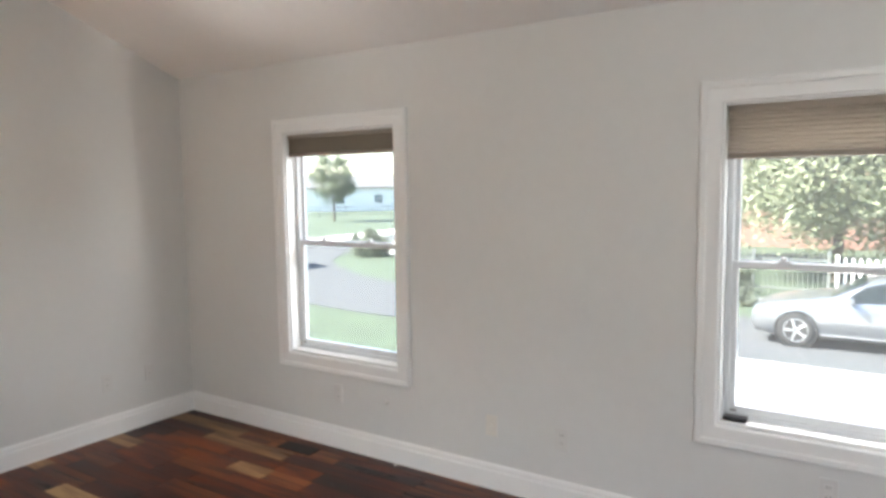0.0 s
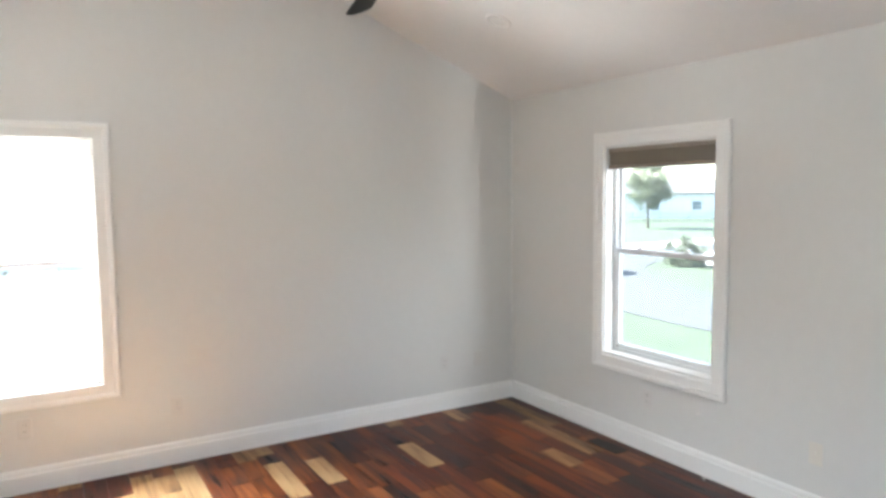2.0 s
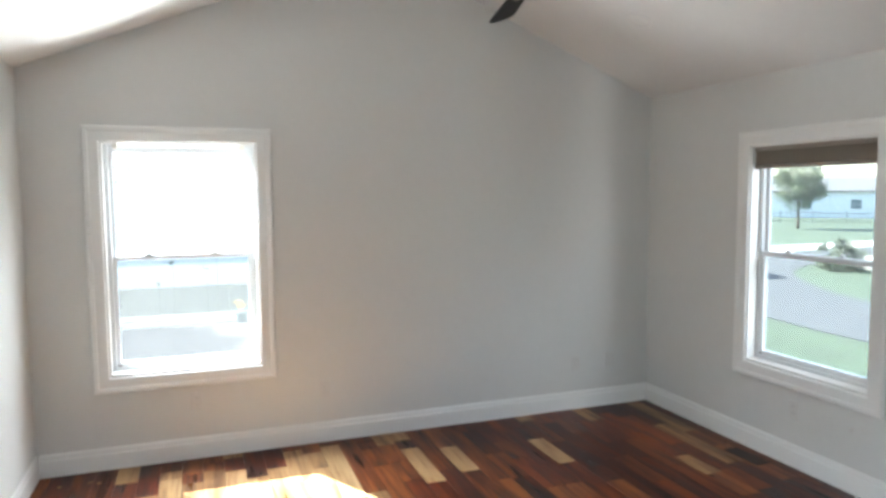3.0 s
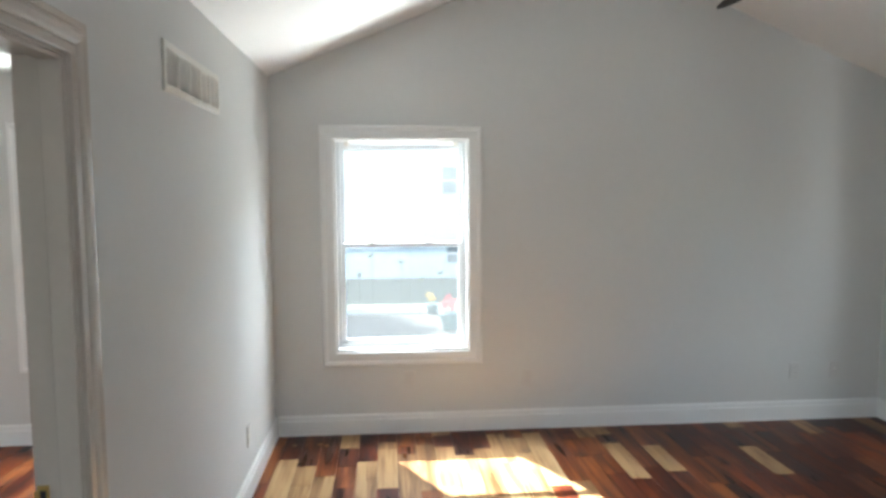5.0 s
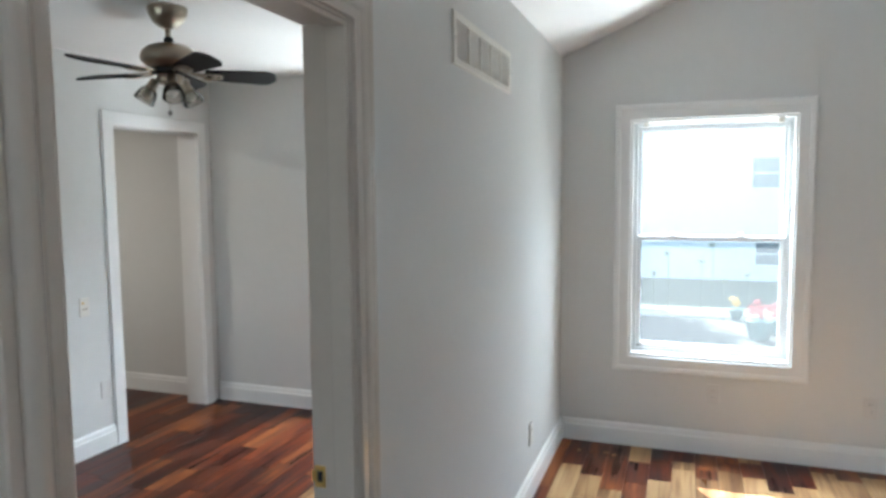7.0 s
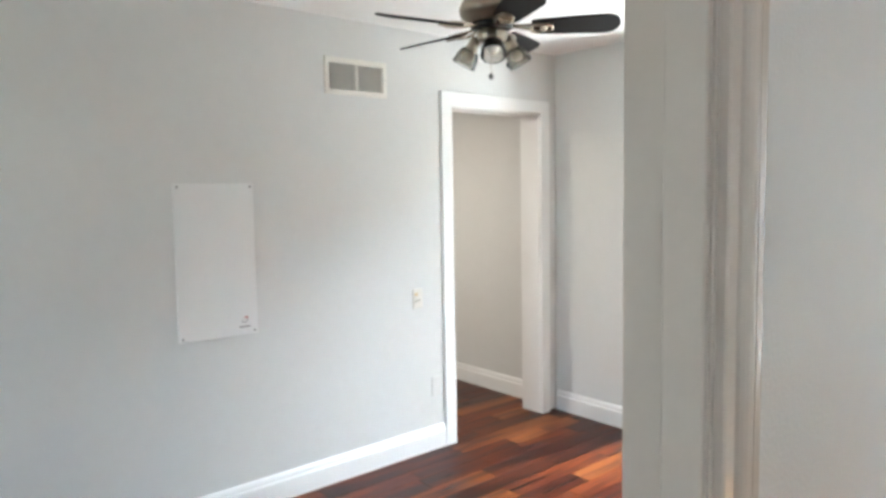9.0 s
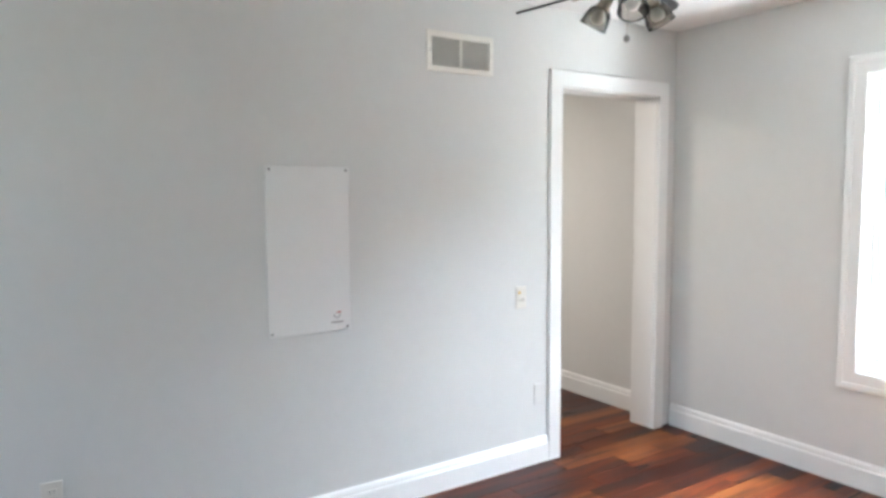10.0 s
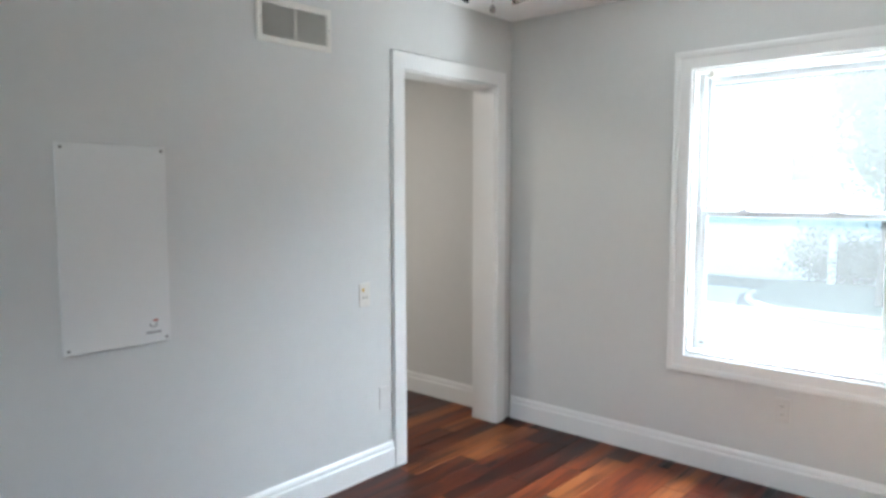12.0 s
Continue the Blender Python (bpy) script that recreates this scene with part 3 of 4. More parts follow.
grille("far_west", -1.605, 2.147, 0.39, 0.19, 2, 13, "white steel return air grille with two louvred bays", -0.0012)

# access panel with a faded mark
ap = thing("access_panel", "plain white painted access panel screwed to the wall", "panel", on_wall("far_west", -2.4025, 1.236) @ pose(0, 0, 0, 0, 0.3, 0))
part("board", boxed(-0.19, 0.19, -0.010, -0.001, -0.362, 0.362, 0.003, 2), PANEL, ap)
for sx in (-0.172, 0.172):
    for sz in (-0.345, 0.345):
        bm = turned([(0.0055, 0), (0.0055, 0.0015), (0.003, 0.003), (0, 0.003)], 10)
        bmesh.ops.rotate(bm, verts=bm.verts, matrix=Matrix.Rotation(radians(90), 3, "X"))
        bmesh.ops.translate(bm, verts=bm.verts, vec=(sx, -0.010, sz))
        part("screw", bm, SCREW, ap)
mark = bmesh.new()
for k in range(7):
    a0, a1 = radians(150 + k * 35), radians(150 + (k + 1) * 35)
    ringpts = [(0.123 + r * math.cos(a), -0.0104, -0.292 + 0.8 * r * math.sin(a)) for a, r in ((a0, 0.016), (a1, 0.016), (a1, 0.010), (a0, 0.010))]
    mark.faces.new([mark.verts.new(p) for p in ringpts])
part("printed_mark", mark, GREYINK, ap, "small faded grey and red mark")
part("printed_mark", boxed(0.122, 0.142, -0.0106, -0.0099, -0.282, -0.274), RED, ap)
part("printed_bar", boxed(0.095, 0.152, -0.0105, -0.0099, -0.326, -0.318), GREYINK, ap)


# ---- ceiling fans and ceiling lights ----
def tilt_place(bm, m):
    bmesh.ops.transform(bm, matrix=m, verts=bm.verts)
    return bm


def ceiling_fan(x, y, ceiling, hub, radius, azimuth, lamps, label, blades=5):
    """Fan; hub is the height of the blades."""
    ob = thing("ceiling_fan", label, "ceiling fan", pose(x, y, hub), "ceiling fans")
    top = ceiling - hub
    part("canopy", turned([(0.0, top + 0.02), (0.086, top + 0.02), (0.087, top - 0.012), (0.082, top - 0.035), (0.066, top - 0.064), (0.040, top - 0.086), (0.018, top - 0.094), (0, top - 0.095)], 28), NICKEL, ob, smooth=True)
    rod = part("downrod", turned([(0, top - 0.07), (0.0125, top - 0.07), (0.0125, 0.13), (0, 0.13)], 14), NICKEL, ob, smooth=True)
    part("collar", turned([(0.013, 0.165), (0.02, 0.16), (0.022, 0.142), (0.02, 0.13), (0.013, 0.128)], 14), BLACK, rod, smooth=True)
    part("motor_housing", turned([(0, 0.135), (0.045, 0.134), (0.090, 0.122), (0.117, 0.098), (0.125, 0.072), (0.120, 0.050), (0.103, 0.036), (0.085, 0.022), (0.0, 0.020)], 36), NICKEL, ob, smooth=True)
    part("flywheel", turned([(0.0, 0.022), (0.082, 0.021), (0.082, 0.004), (0.055, -0.004), (0, -0.004)], 28), BLACK, ob, smooth=True)
    part("switch_housing", turned([(0.05, 0.0), (0.056, -0.006), (0.058, -0.030), (0.050, -0.045), (0.030, -0.052), (0, -0.052)], 28), NICKEL, ob, smooth=True)
    for k in range(blades):
        turn = Matrix.Rotation(radians(azimuth + 360 / blades * k), 4, "Z")
        iron = bmesh.new()
        for s in (-1, 1):
            tube([(0.07, 0.006 * s, 0.010), (0.11, 0.022 * s, 0.004), (0.15, 0.034 * s, 0.001), (0.19, 0.030 * s, 0.0), (0.205, 0.008 * s, 0.0)], 0.0055, 6, iron)
        bracket = part("blade_iron", tilt_place(iron, turn), NICKEL, ob)
        for dx, rr in ((0.172, 0.034), (0.205, 0.026)):
            ring_bm = turned([(rr * 0.55, -0.003), (rr * 0.62, -0.009), (rr * 0.85, -0.010), (rr, -0.006), (rr, -0.001), (rr * 0.55, -0.001), (rr * 0.55, -0.003)], 20, None, (dx, 0, 0))
            part("medallion", tilt_place(ring_bm, turn @ pose(0, 0, 0.001, -18, 0, 0)), NICKEL, bracket, smooth=True)
        r0, r1, half = 0.15, radius, 0.062
        outline = [(r0, -0.040), (r0 + 0.03, -0.047)] + [(r0 + (r1 - 0.055 - r0) * q, -(0.047 + (half - 0.047) * q)) for q in (0.35, 0.7, 1.0)]
        outline += [(r1 - 0.055 + 0.055 * math.sin(radians(a)), -half * math.cos(radians(a))) for a in range(15, 180, 15)]
        outline += [(u, -v) for u, v in outline[4::-1]]
        bm = loft([[(u, v, zz) for u, v in outline] for zz in (0.0, 0.0065)])
        part("blade", tilt_place(bm, turn @ pose(0, 0, 0.001, -18, 0, 0)), BLADE, ob)
    if lamps:
        for k in range(3):
            turn = Matrix.Rotation(radians(lamps + 120 * k), 4, "Z")
            arm = part("lamp_arm", tilt_place(tube([(0.030, 0, -0.012), (0.054, 0, -0.018), (0.072, 0, -0.034)], 0.010, 8), turn), NICKEL, ob, smooth=True)
            lean = turn @ Matrix.Translation((0.070, 0, -0.028)) @ Matrix.Rotation(radians(-33), 4, "Y")
            part("socket", tilt_place(turned([(0, 0.008), (0.020, 0.006), (0.022, -0.030), (0.026, -0.046), (0.0, -0.046)], 18), lean), NICKEL, arm, smooth=True)
            part("glass_shade", tilt_place(turned([(0.024, -0.040), (0.036, -0.052), (0.044, -0.075), (0.046, -0.100), (0.049, -0.108), (0.0465, -0.109), (0.0435, -0.100), (0.0415, -0.076), (0.034, -0.055), (0.024, -0.043)], 22), lean), SHADE, arm,
                 "clear glass tulip shade", smooth=True)
            part("bulb", tilt_place(turned([(0, -0.046), (0.012, -0.050), (0.022, -0.066), (0.024, -0.078), (0.018, -0.092), (0, -0.098)], 16), lean), BULB, arm, smooth=True)
        chain = part("pull_chain", tube([(0.0, 0.0, -0.05), (-0.002, -0.004, -0.11), (-0.002, -0.006, -0.168)], 0.0011, 5), NICKEL, ob)
        part("pull_knob", turned([(0, -0.163), (0.005, -0.165), (0.010, -0.173), (0.010, -0.179), (0.005, -0.186), (0, -0.187)], 14, None, (-0.002, -0.006, 0)), SCREW, chain, smooth=True)
        chain = part("pull_chain", tube([(0.045, 0.03, -0.04), (0.05, 0.033, -0.10), (0.05, 0.033, -0.128)], 0.0011, 5), NICKEL, ob)
        part("pull_knob", turned([(0, -0.124), (0.006, -0.128), (0.008, -0.138), (0.004, -0.146), (0, -0.147)], 12, None, (0.05, 0.033, 0)), BLACK, chain, smooth=True)
    return ob


ceiling_fan(-1.485, -1.77, CEIL_B, 2.150, 0.477, 43, 197, "brushed nickel ceiling fan with dark blades and three lamps")
ceiling_fan(RIDGE_X + 0.03, -2.11, RIDGE_Z - 0.02, 2.525, 0.63, 76, 0, "dark-bladed ceiling fan hung from the ridge", 4)


def ceiling_light(m, label):
    ob = thing("recessed_light", label, "ceiling light", m, "recessed lights")
    part("trim_ring", turned([(0.058, 0.004), (0.060, -0.004), (0.078, -0.007), (0.085, -0.002), (0.085, 0.004)], 32), CEIL, ob, smooth=True)
    part("diffuser", turned([(0.0, -0.002), (0.06, -0.002), (0.06, 0.003), (0, 0.003)], 32), BULB, ob)


ceiling_light(pose(3.583, -0.925, RIDGE_Z - (3.583 - RIDGE_X) * SLOPE - 0.001, 0, math.degrees(math.atan(SLOPE)), 0), "unlit white recessed light in the sloping ceiling")
ceiling_light(pose(-1.43, -0.56, CEIL_B - 0.001), "unlit white recessed light in the flat ceiling")

# flush lamp added out of view, so that warm light falls on the hall wall
hl = thing("added_hall_lamp", "round white flush ceiling lamp added unseen in the hall", "ceiling light", pose(-3.75, -1.5, CEIL_B - 0.01))
part("base", turned([(0, 0), (0.15, 0), (0.15, -0.02), (0.14, -0.03), (0, -0.03)], 28), NICKEL, hl, smooth=True)
part("glass_bowl", turned([(0.138, -0.03), (0.135, -0.05), (0.11, -0.07), (0.06, -0.082), (0, -0.085)], 28), BULB, hl, smooth=True)

# ---- small things on floor and sill ----
reg = thing("floor_register", "dark brown metal floor register beside the baseboard", "air vent", pose(4.225, -1.245, 0))
part("frame", bars_frame(-0.055, 0.055, -0.14, 0.14, 0, 0.004, 0.012, 0.001, 0.001, 0.001), BRONZE, reg)
for s in (-1, 1):
    part("frame_end", boxed(-0.044, 0.044, s * 0.133 - 0.007, s * 0.133 + 0.007, 0, 0.004, 0.001), BRONZE, reg)
part("duct_shade_sheet", boxed(-0.044, 0.044, -0.127, 0.127, 0.0, 0.0008), SLOT, reg)
for k in range(13):
    yy = -0.12 + k * 0.02
    part("louvre", boxed(-0.043, 0.043, yy - 0.003, yy + 0.003, 0.0009, 0.0035), BRONZE, reg)
solid("sill_stop", boxed(XE + 0.012, XE + 0.06, -3.83, -3.735, 0.5945, 0.613, 0.003, 2), BLACK, "small black plastic block on the window sill", "block")
solid("paint_chip", loft([[(4.335 + dx, -1.93 + dy, z) for dx, dy in ((-0.009, -0.006), (0.007, -0.010), (0.010, 0.004), (-0.004, 0.009))] for z in (0.0005, 0.004)]), CHIP, "crumb of white plaster lying on the floor", "debris")
flecks = random.Random(3)
for k in range(4):
    fx, fy = 0.16 + 0.07 * k + flecks.uniform(-0.02, 0.02), -0.16 - 0.05 * flecks.random()
    r = flecks.uniform(0.010, 0.022)
    ringk = [(fx + r * flecks.uniform(0.6, 1.2) * math.cos(a), fy + r * flecks.uniform(0.6, 1.2) * math.sin(a)) for a in (0.2, 1.4, 2.5, 3.6, 5.0)]
    solid("sawdust_scrap", loft([[(px, py, z) for px, py in ringk] for z in (0.0004, 0.0025)]), W_GOLD, "pale scrap of wood lying on the floor", "debris", group="scraps on the floor")


# ---- outdoors ----
GZ = -1.6


def sheet(name, outline, z, mat, label, category, thick=0.0):
    if thick:
        bm = loft([[(x, y, z - thick) for x, y in outline], [(x, y, z) for x, y in outline]])
    else:
        bm = bmesh.new()
        bm.faces.new([bm.verts.new((x, y, z)) for x, y in outline])
    return solid(name, bm, mat, label, category, "structure")


sheet("ground", [(-900, -900), (900, -900), (900, 900), (-900, 900)], GZ, GRASS, "mown green lawn reaching far beyond the house", "ground")


def band(points, width):
    """Outline of a strip of that width about a line of points."""
    pts = [Vector(p) for p in points]
    left, right = [], []
    for k, p in enumerate(pts):
        way = (pts[min(k + 1, len(pts) - 1)] - pts[max(k - 1, 0)]).normalized()
        nrm = Vector((-way.y, way.x)) * width / 2
        left.append(tuple(p + nrm)), right.append(tuple(p - nrm))
    return left + right[::-1]


def arc(points, n=6):
    """A smooth line through points."""
    pts = [Vector(p) for p in points]
    out = []
    for k in range(len(pts) - 1):
        p0, p1, p2, p3 = pts[max(k - 1, 0)], pts[k], pts[k + 1], pts[min(k + 2, len(pts) - 1)]
        for i in range(n):
            u = i / n
            out.append(0.5 * (2 * p1 + (p2 - p0) * u + (2 * p0 - 5 * p1 + 4 * p2 - p3) * u * u + (3 * p1 - p0 - 3 * p2 + p3) * u ** 3))
    return out + [pts[-1]]


def strip(name, points, width, z, thick, mat, label, category):
    """A made surface of even width along a line, as one solid of short lengths."""
    out = band(points, width)
    n = len(out) // 2
    rings = [[(*out[k], z), (*out[-1 - k], z), (*out[-1 - k], z - thick), (*out[k], z - thick)] for k in range(n)]
    return solid(name, loft(rings), mat, label, category, "structure")


strip("road", arc([(16.4, -60), (16.4, -8), (16.6, 3), (16.9, 8.5), (18.8, 13.6), (23.2, 18.6), (31, 20.6), (60, 21.5)]), 4.3, GZ + 0.02, 0.02, ASPHALT, "worn grey asphalt road curving past the lawn", "road")
strip("far_path", arc([(14, 18), (20, 21), (30, 24.5), (60, 26)]), 2.6, GZ + 0.024, 0.024, CONCRETE, "pale sunlit path beyond the road", "path")
sheet("driveway", [(6.2, -14), (14.3, -14), (14.3, -0.9), (6.2, -0.6)], GZ + 0.045, CONCRETE, "bright sunlit pale concrete driveway", "driveway", 0.045)
strip("pavement", [Vector((21.0, -40)), Vector((21.0, 2.5))], 1.4, GZ + 0.03, 0.03, CONCRETE, "narrow pale concrete pavement beyond the road", "pavement")


def leafy(name, centre, radii, count, size, rng, shell=0.55):
    """Many small leaf blades in uneven clumps inside an ellipsoid, as one mesh."""
    verts, faces = [], []
    clumps = []
    for _ in range(max(8, count // 130)):
        d = Vector((rng.gauss(0, 1), rng.gauss(0, 1), rng.gauss(0, 1))).normalized() * rng.uniform(shell, 1.0)
        clumps.append((Vector((d.x * radii[0], d.y * radii[1], d.z * radii[2])), rng.uniform(0.14, 0.34) * max(radii)))
    for k in range(count):
        c, r = clumps[k % len(clumps)]
        p = Vector(centre) + c + Vector((rng.gauss(0, 0.5), rng.gauss(0, 0.5), rng.gauss(0, 0.42))) * r
        a = Vector((rng.gauss(0, 1), rng.gauss(0, 1), rng.gauss(0, 0.6))).normalized()
        b = a.orthogonal().normalized() * rng.uniform(0.35, 0.6)
        s = size * rng.uniform(0.6, 1.3)
        i = len(verts)
        verts += [p - a * s, p + b * s, p + a * s, p - b * s]
        faces.append((i, i + 1, i + 2, i + 3))
    me = bpy.data.meshes.new(name)
    me.from_pydata([tuple(v) for v in verts], [], faces)
    return me


def tree(x, y, height, radii, trunk, mat, leaves, size, label, seed, low=0.45):
    rng = random.Random(seed)
    ob = thing("tree", label, "tree", pose(x, y, GZ))
    lean = rng.uniform(-0.15, 0.15)
    bm = tube([(0, 0, -0.1), (0.02, 0, height * 0.12), (lean * 0.5, 0.03, height * 0.35), (lean, 0, height * 0.75)], trunk, 10, None, 0.35)
    for k in range(7):
        a, z0 = k * 2.4 + rng.random(), height * rng.uniform(0.30, 0.6)
        r = max(radii[:2]) * rng.uniform(0.55, 0.85)
        tube([(lean * 0.5, 0, z0), (r * 0.5 * math.cos(a), r * 0.5 * math.sin(a), z0 + height * 0.13), (r * math.cos(a), r * math.sin(a), z0 + height * 0.22)], trunk * 0.42, 6, bm, 0.25)
    part("trunk", bm, BARK, ob)
    me = leafy("crown", (lean, 0, height * (low + 0.5 * (1 - low))), radii, leaves, size, rng)
    me.materials.append(mat)
    part("crown", me, mat, ob)
    return ob


tree(49, 39.4, 6.3, (2.1, 2.1, 2.3), 0.14, LEAF, 9000, 0.11, "small round-crowned green tree standing on the lawn", 5, 0.3)
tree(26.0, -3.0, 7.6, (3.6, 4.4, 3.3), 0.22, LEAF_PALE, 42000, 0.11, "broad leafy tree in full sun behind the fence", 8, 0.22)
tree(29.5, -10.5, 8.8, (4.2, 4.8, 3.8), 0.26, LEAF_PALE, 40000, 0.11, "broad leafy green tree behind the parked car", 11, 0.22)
tree(31.0, 2.8, 6.5, (2.2, 2.4, 2.4), 0.18, LEAF, 11000, 0.10, "leafy green tree behind the fence", 14, 0.25)
tree(-3.0, 16.6, 9.0, (1.5, 1.7, 2.8), 0.2, LEAF, 9000, 0.13, "leafy tree beside the white house", 17, 0.25)


def shrub(x, y, radii, count, size, label, seed, mat=None):
    me = leafy("shrub", (0, 0, radii[2] * 0.75), radii, count, size, random.Random(seed), 0.3)
    ob = new("shrub", me)
    me.materials.append(mat or SHRUB)
    ob.location = (x, y, GZ)
    return tagged(ob, label, "shrub")


shrub(25.6, 15.9, (1.1, 1.1, 0.75), 3600, 0.07, "rounded grey-green shrub on the grass beside the road", 2)
shrub(20.6, -0.6, (0.9, 1.2, 0.75), 3000, 0.07, "dark green shrub beside the fence", 3)
box_bm = boxed(26.5, 27.6, 14.1, 15.7, GZ, GZ + 0.55, 0.03)
solid("utility_box", box_bm, WHITEWOOD, "low white utility box beside the shrub", "utility box")


def fence(name, x0, y0, x1, y1, height, n, mat, label, slat=0.03, post_every=8):
    a, b = Vector((x0, y0, 0)), Vector((x1, y1, 0))
    ob = thing(name, label, "fence", Matrix.Translation((x0, y0, GZ)) @ (b - a).to_track_quat("X", "Z").to_matrix().to_4x4())
    length = (b - a).length
    for z in (height * 0.2, height * 0.85):
        part("rail", boxed(0, length, -0.02, 0.02, z - 0.025, z + 0.025), mat, ob)
    picket = finish("picket", boxed(-slat / 2, slat / 2, -0.035, -0.021, 0.06, height), mat)
    post = finish("post", boxed(-0.045, 0.045, -0.02, 0.07, -0.1, height + 0.08, 0.008), mat)
    for i in range(n + 1):
        p = part("post" if i % post_every == 0 else "picket", post if i % post_every == 0 else picket, mat, ob)
        p.location = (length * i / n, 0, 0)
    return ob


fence("picket_fence", 22.2, -16, 22.2, -3.2, 1.15, 72, WHITEWOOD, "white painted picket fence beyond the road", 0.07, 12)
fence("metal_fence", 22.2, -3.0, 22.2, 4.5, 1.25, 60, FENCE, "grey metal railing fence beyond the road", 0.018, 15)
fence("field_fence", 52, 52, 66, 34, 1.2, 40, FENCE, "thin grey wire fence across the far field", 0.03, 5)


# ---- houses ----
def house(name, m, w, d, h, mat, windows, label, ridge=2.2, lap=0.0):
    """Plain house: local x along the front, y away from the viewer; windows (x, z, width, height) in the front."""
    ob = thing(name, label, "house", m)
    bm = bmesh.new()
    if lap:
        n = int(h / lap)
        rows = [[(-0.015 if i % 2 == 0 else 0.0, (i + 1) // 2 * lap) for i in range(2 * n + 1)]]
        prof = [p for p in rows[0]]
        front = [[bm.verts.new((x, y, z)) for y, z in prof] for x in (0, w)]
        for i in range(len(prof) - 1):
            bm.faces.new((front[0][i], front[1][i], front[1][i + 1], front[0][i + 1]))
        box(bm, 0, w, 0.01, d, 0, h)
    else:
        box(bm, 0, w, 0, d, 0, h)
    part("wall", bm, mat, ob)
    roof = loft([[(x, -0.4, h), (x, d / 2, h + ridge), (x, d + 0.4, h), (x, d + 0.4, h + 0.15), (x, d / 2, h + ridge + 0.18), (x, -0.4, h + 0.15)] for x in (-0.4, w + 0.4)])
    part("roof", roof, ROOF, ob)
    for x, z, ww, wh in windows:
        fr = part("window", bars_frame(x, x + ww, -0.06, 0.0, z, z + wh, 0.07, 0.07, 0.09), WHITEWOOD, ob)
        part("pane", boxed(x + 0.06, x + ww - 0.06, -0.03, -0.02, z + 0.08, z + wh - 0.06), FARGLASS, fr)
        part("meeting_rail", boxed(x + 0.06, x + ww - 0.06, -0.045, -0.015, z + wh / 2 - 0.025, z + wh / 2 + 0.025), WHITEWOOD, fr)
    return ob


house("neighbour_house", pose(-22, 21, GZ), 40, 9, 6.6, SIDING, [(24.8, 3.15, 0.95, 1.15), (24.95, 0.52, 0.95, 0.92), (15.6, 3.2, 0.8, 1.0), (11.4, 3.4, 1.05, 1.25), (31.5, 3.1, 1.05, 1.25)], "large white house with lap siding and small windows", lap=0.16)
house("far_white_house", pose(66, 60, GZ, 0, 0, -52), 30, 9, 3.0, SIDING, [(4, 1.0, 1.2, 1.2), (9, 1.0, 1.2, 1.2), (14, 1.0, 1.2, 1.2), (19, 1.0, 1.2, 1.2), (24, 1.0, 1.2, 1.2)], "long low white house in the far distance", 1.6)
house("brick_house", pose(38, 3, GZ, 0, 0, -90), 18, 10, 4.4, BRICK, [(3, 1.2, 1.2, 1.4), (7.5, 1.2, 1.2, 1.4), (13, 1.2, 1.2, 1.4)], "red brick house half hidden behind trees", 2.4)

# ---- yard beside the gable ----
sheet("side_drive", [(-14, 5.5), (8.5, 5.5), (8.5, 14.1), (-1.0, 13.3), (-3.2, 13.3), (-5.4, 14.9), (-6.5, 17.0), (-6.6, 18), (-14, 18)], GZ + 0.02, CONCRETE, "pale sunlit concrete side drive", "driveway", 0.02)
turn_in = [(-6.2 + 3.6 * (1 - math.cos(a)), 17.0 - 3.6 * math.sin(a)) for a in (radians(q) for q in range(0, 91, 9))]
sheet("lawn_island", turn_in + [(8.5, 13.4), (8.5, 20.6), (-6.0, 20.6), (-6.3, 19.0)], GZ + 0.09, LAWN_SUNLIT, "bright lawn bordered by a pale curved kerb", "lawn", 0.09)
kerb_bm = tube([(x, y, GZ + 0.07) for x, y in turn_in] + [(3, 13.4, GZ + 0.07), (8.5, 13.4, GZ + 0.07)], 0.09, 8)
solid("kerb", kerb_bm, KERB, "pale rounded kerb curving along the lawn", "kerb", "structure")
sheet("gravel_border", [(8.5, 8.6), (8.5, 13.5), (-2.6, 13.5), (-4.5, 14.3), (-5.7, 15.6), (-6.15, 16.9), (-6.5, 16.7), (-5.9, 14.4), (-4.3, 11.8), (-3.2, 10.9), (-1.6, 10.2), (0.0, 9.0)], GZ + 0.035, GRAVEL, "grey gravel ground along the pale kerb", "ground", 0.03)
post_bm = boxed(-4.98, -4.78, 20.1, 20.3, GZ + 0.05, GZ + 1.5, 0.012)
turned([(0.0, 0.1), (0.05, 0.05), (0.11, 0.0), (0.11, -0.03), (0, -0.03)], 4, post_bm, (-4.88, 20.2, GZ + 1.53))
solid("white_post", post_bm, WHITEWOOD, "white painted wooden post with a pointed cap", "post")
hedge = leafy("hedge", (0, 0, 0.75), (2.3, 0.4, 0.8), 6000, 0.07, random.Random(21), 0.2)
hedge.materials.append(SHRUB)
hob = tagged(new("hedge", hedge), "low clipped green hedge before the white house", "hedge")
hob.location = (-4.2, 20.6, GZ + 0.05)


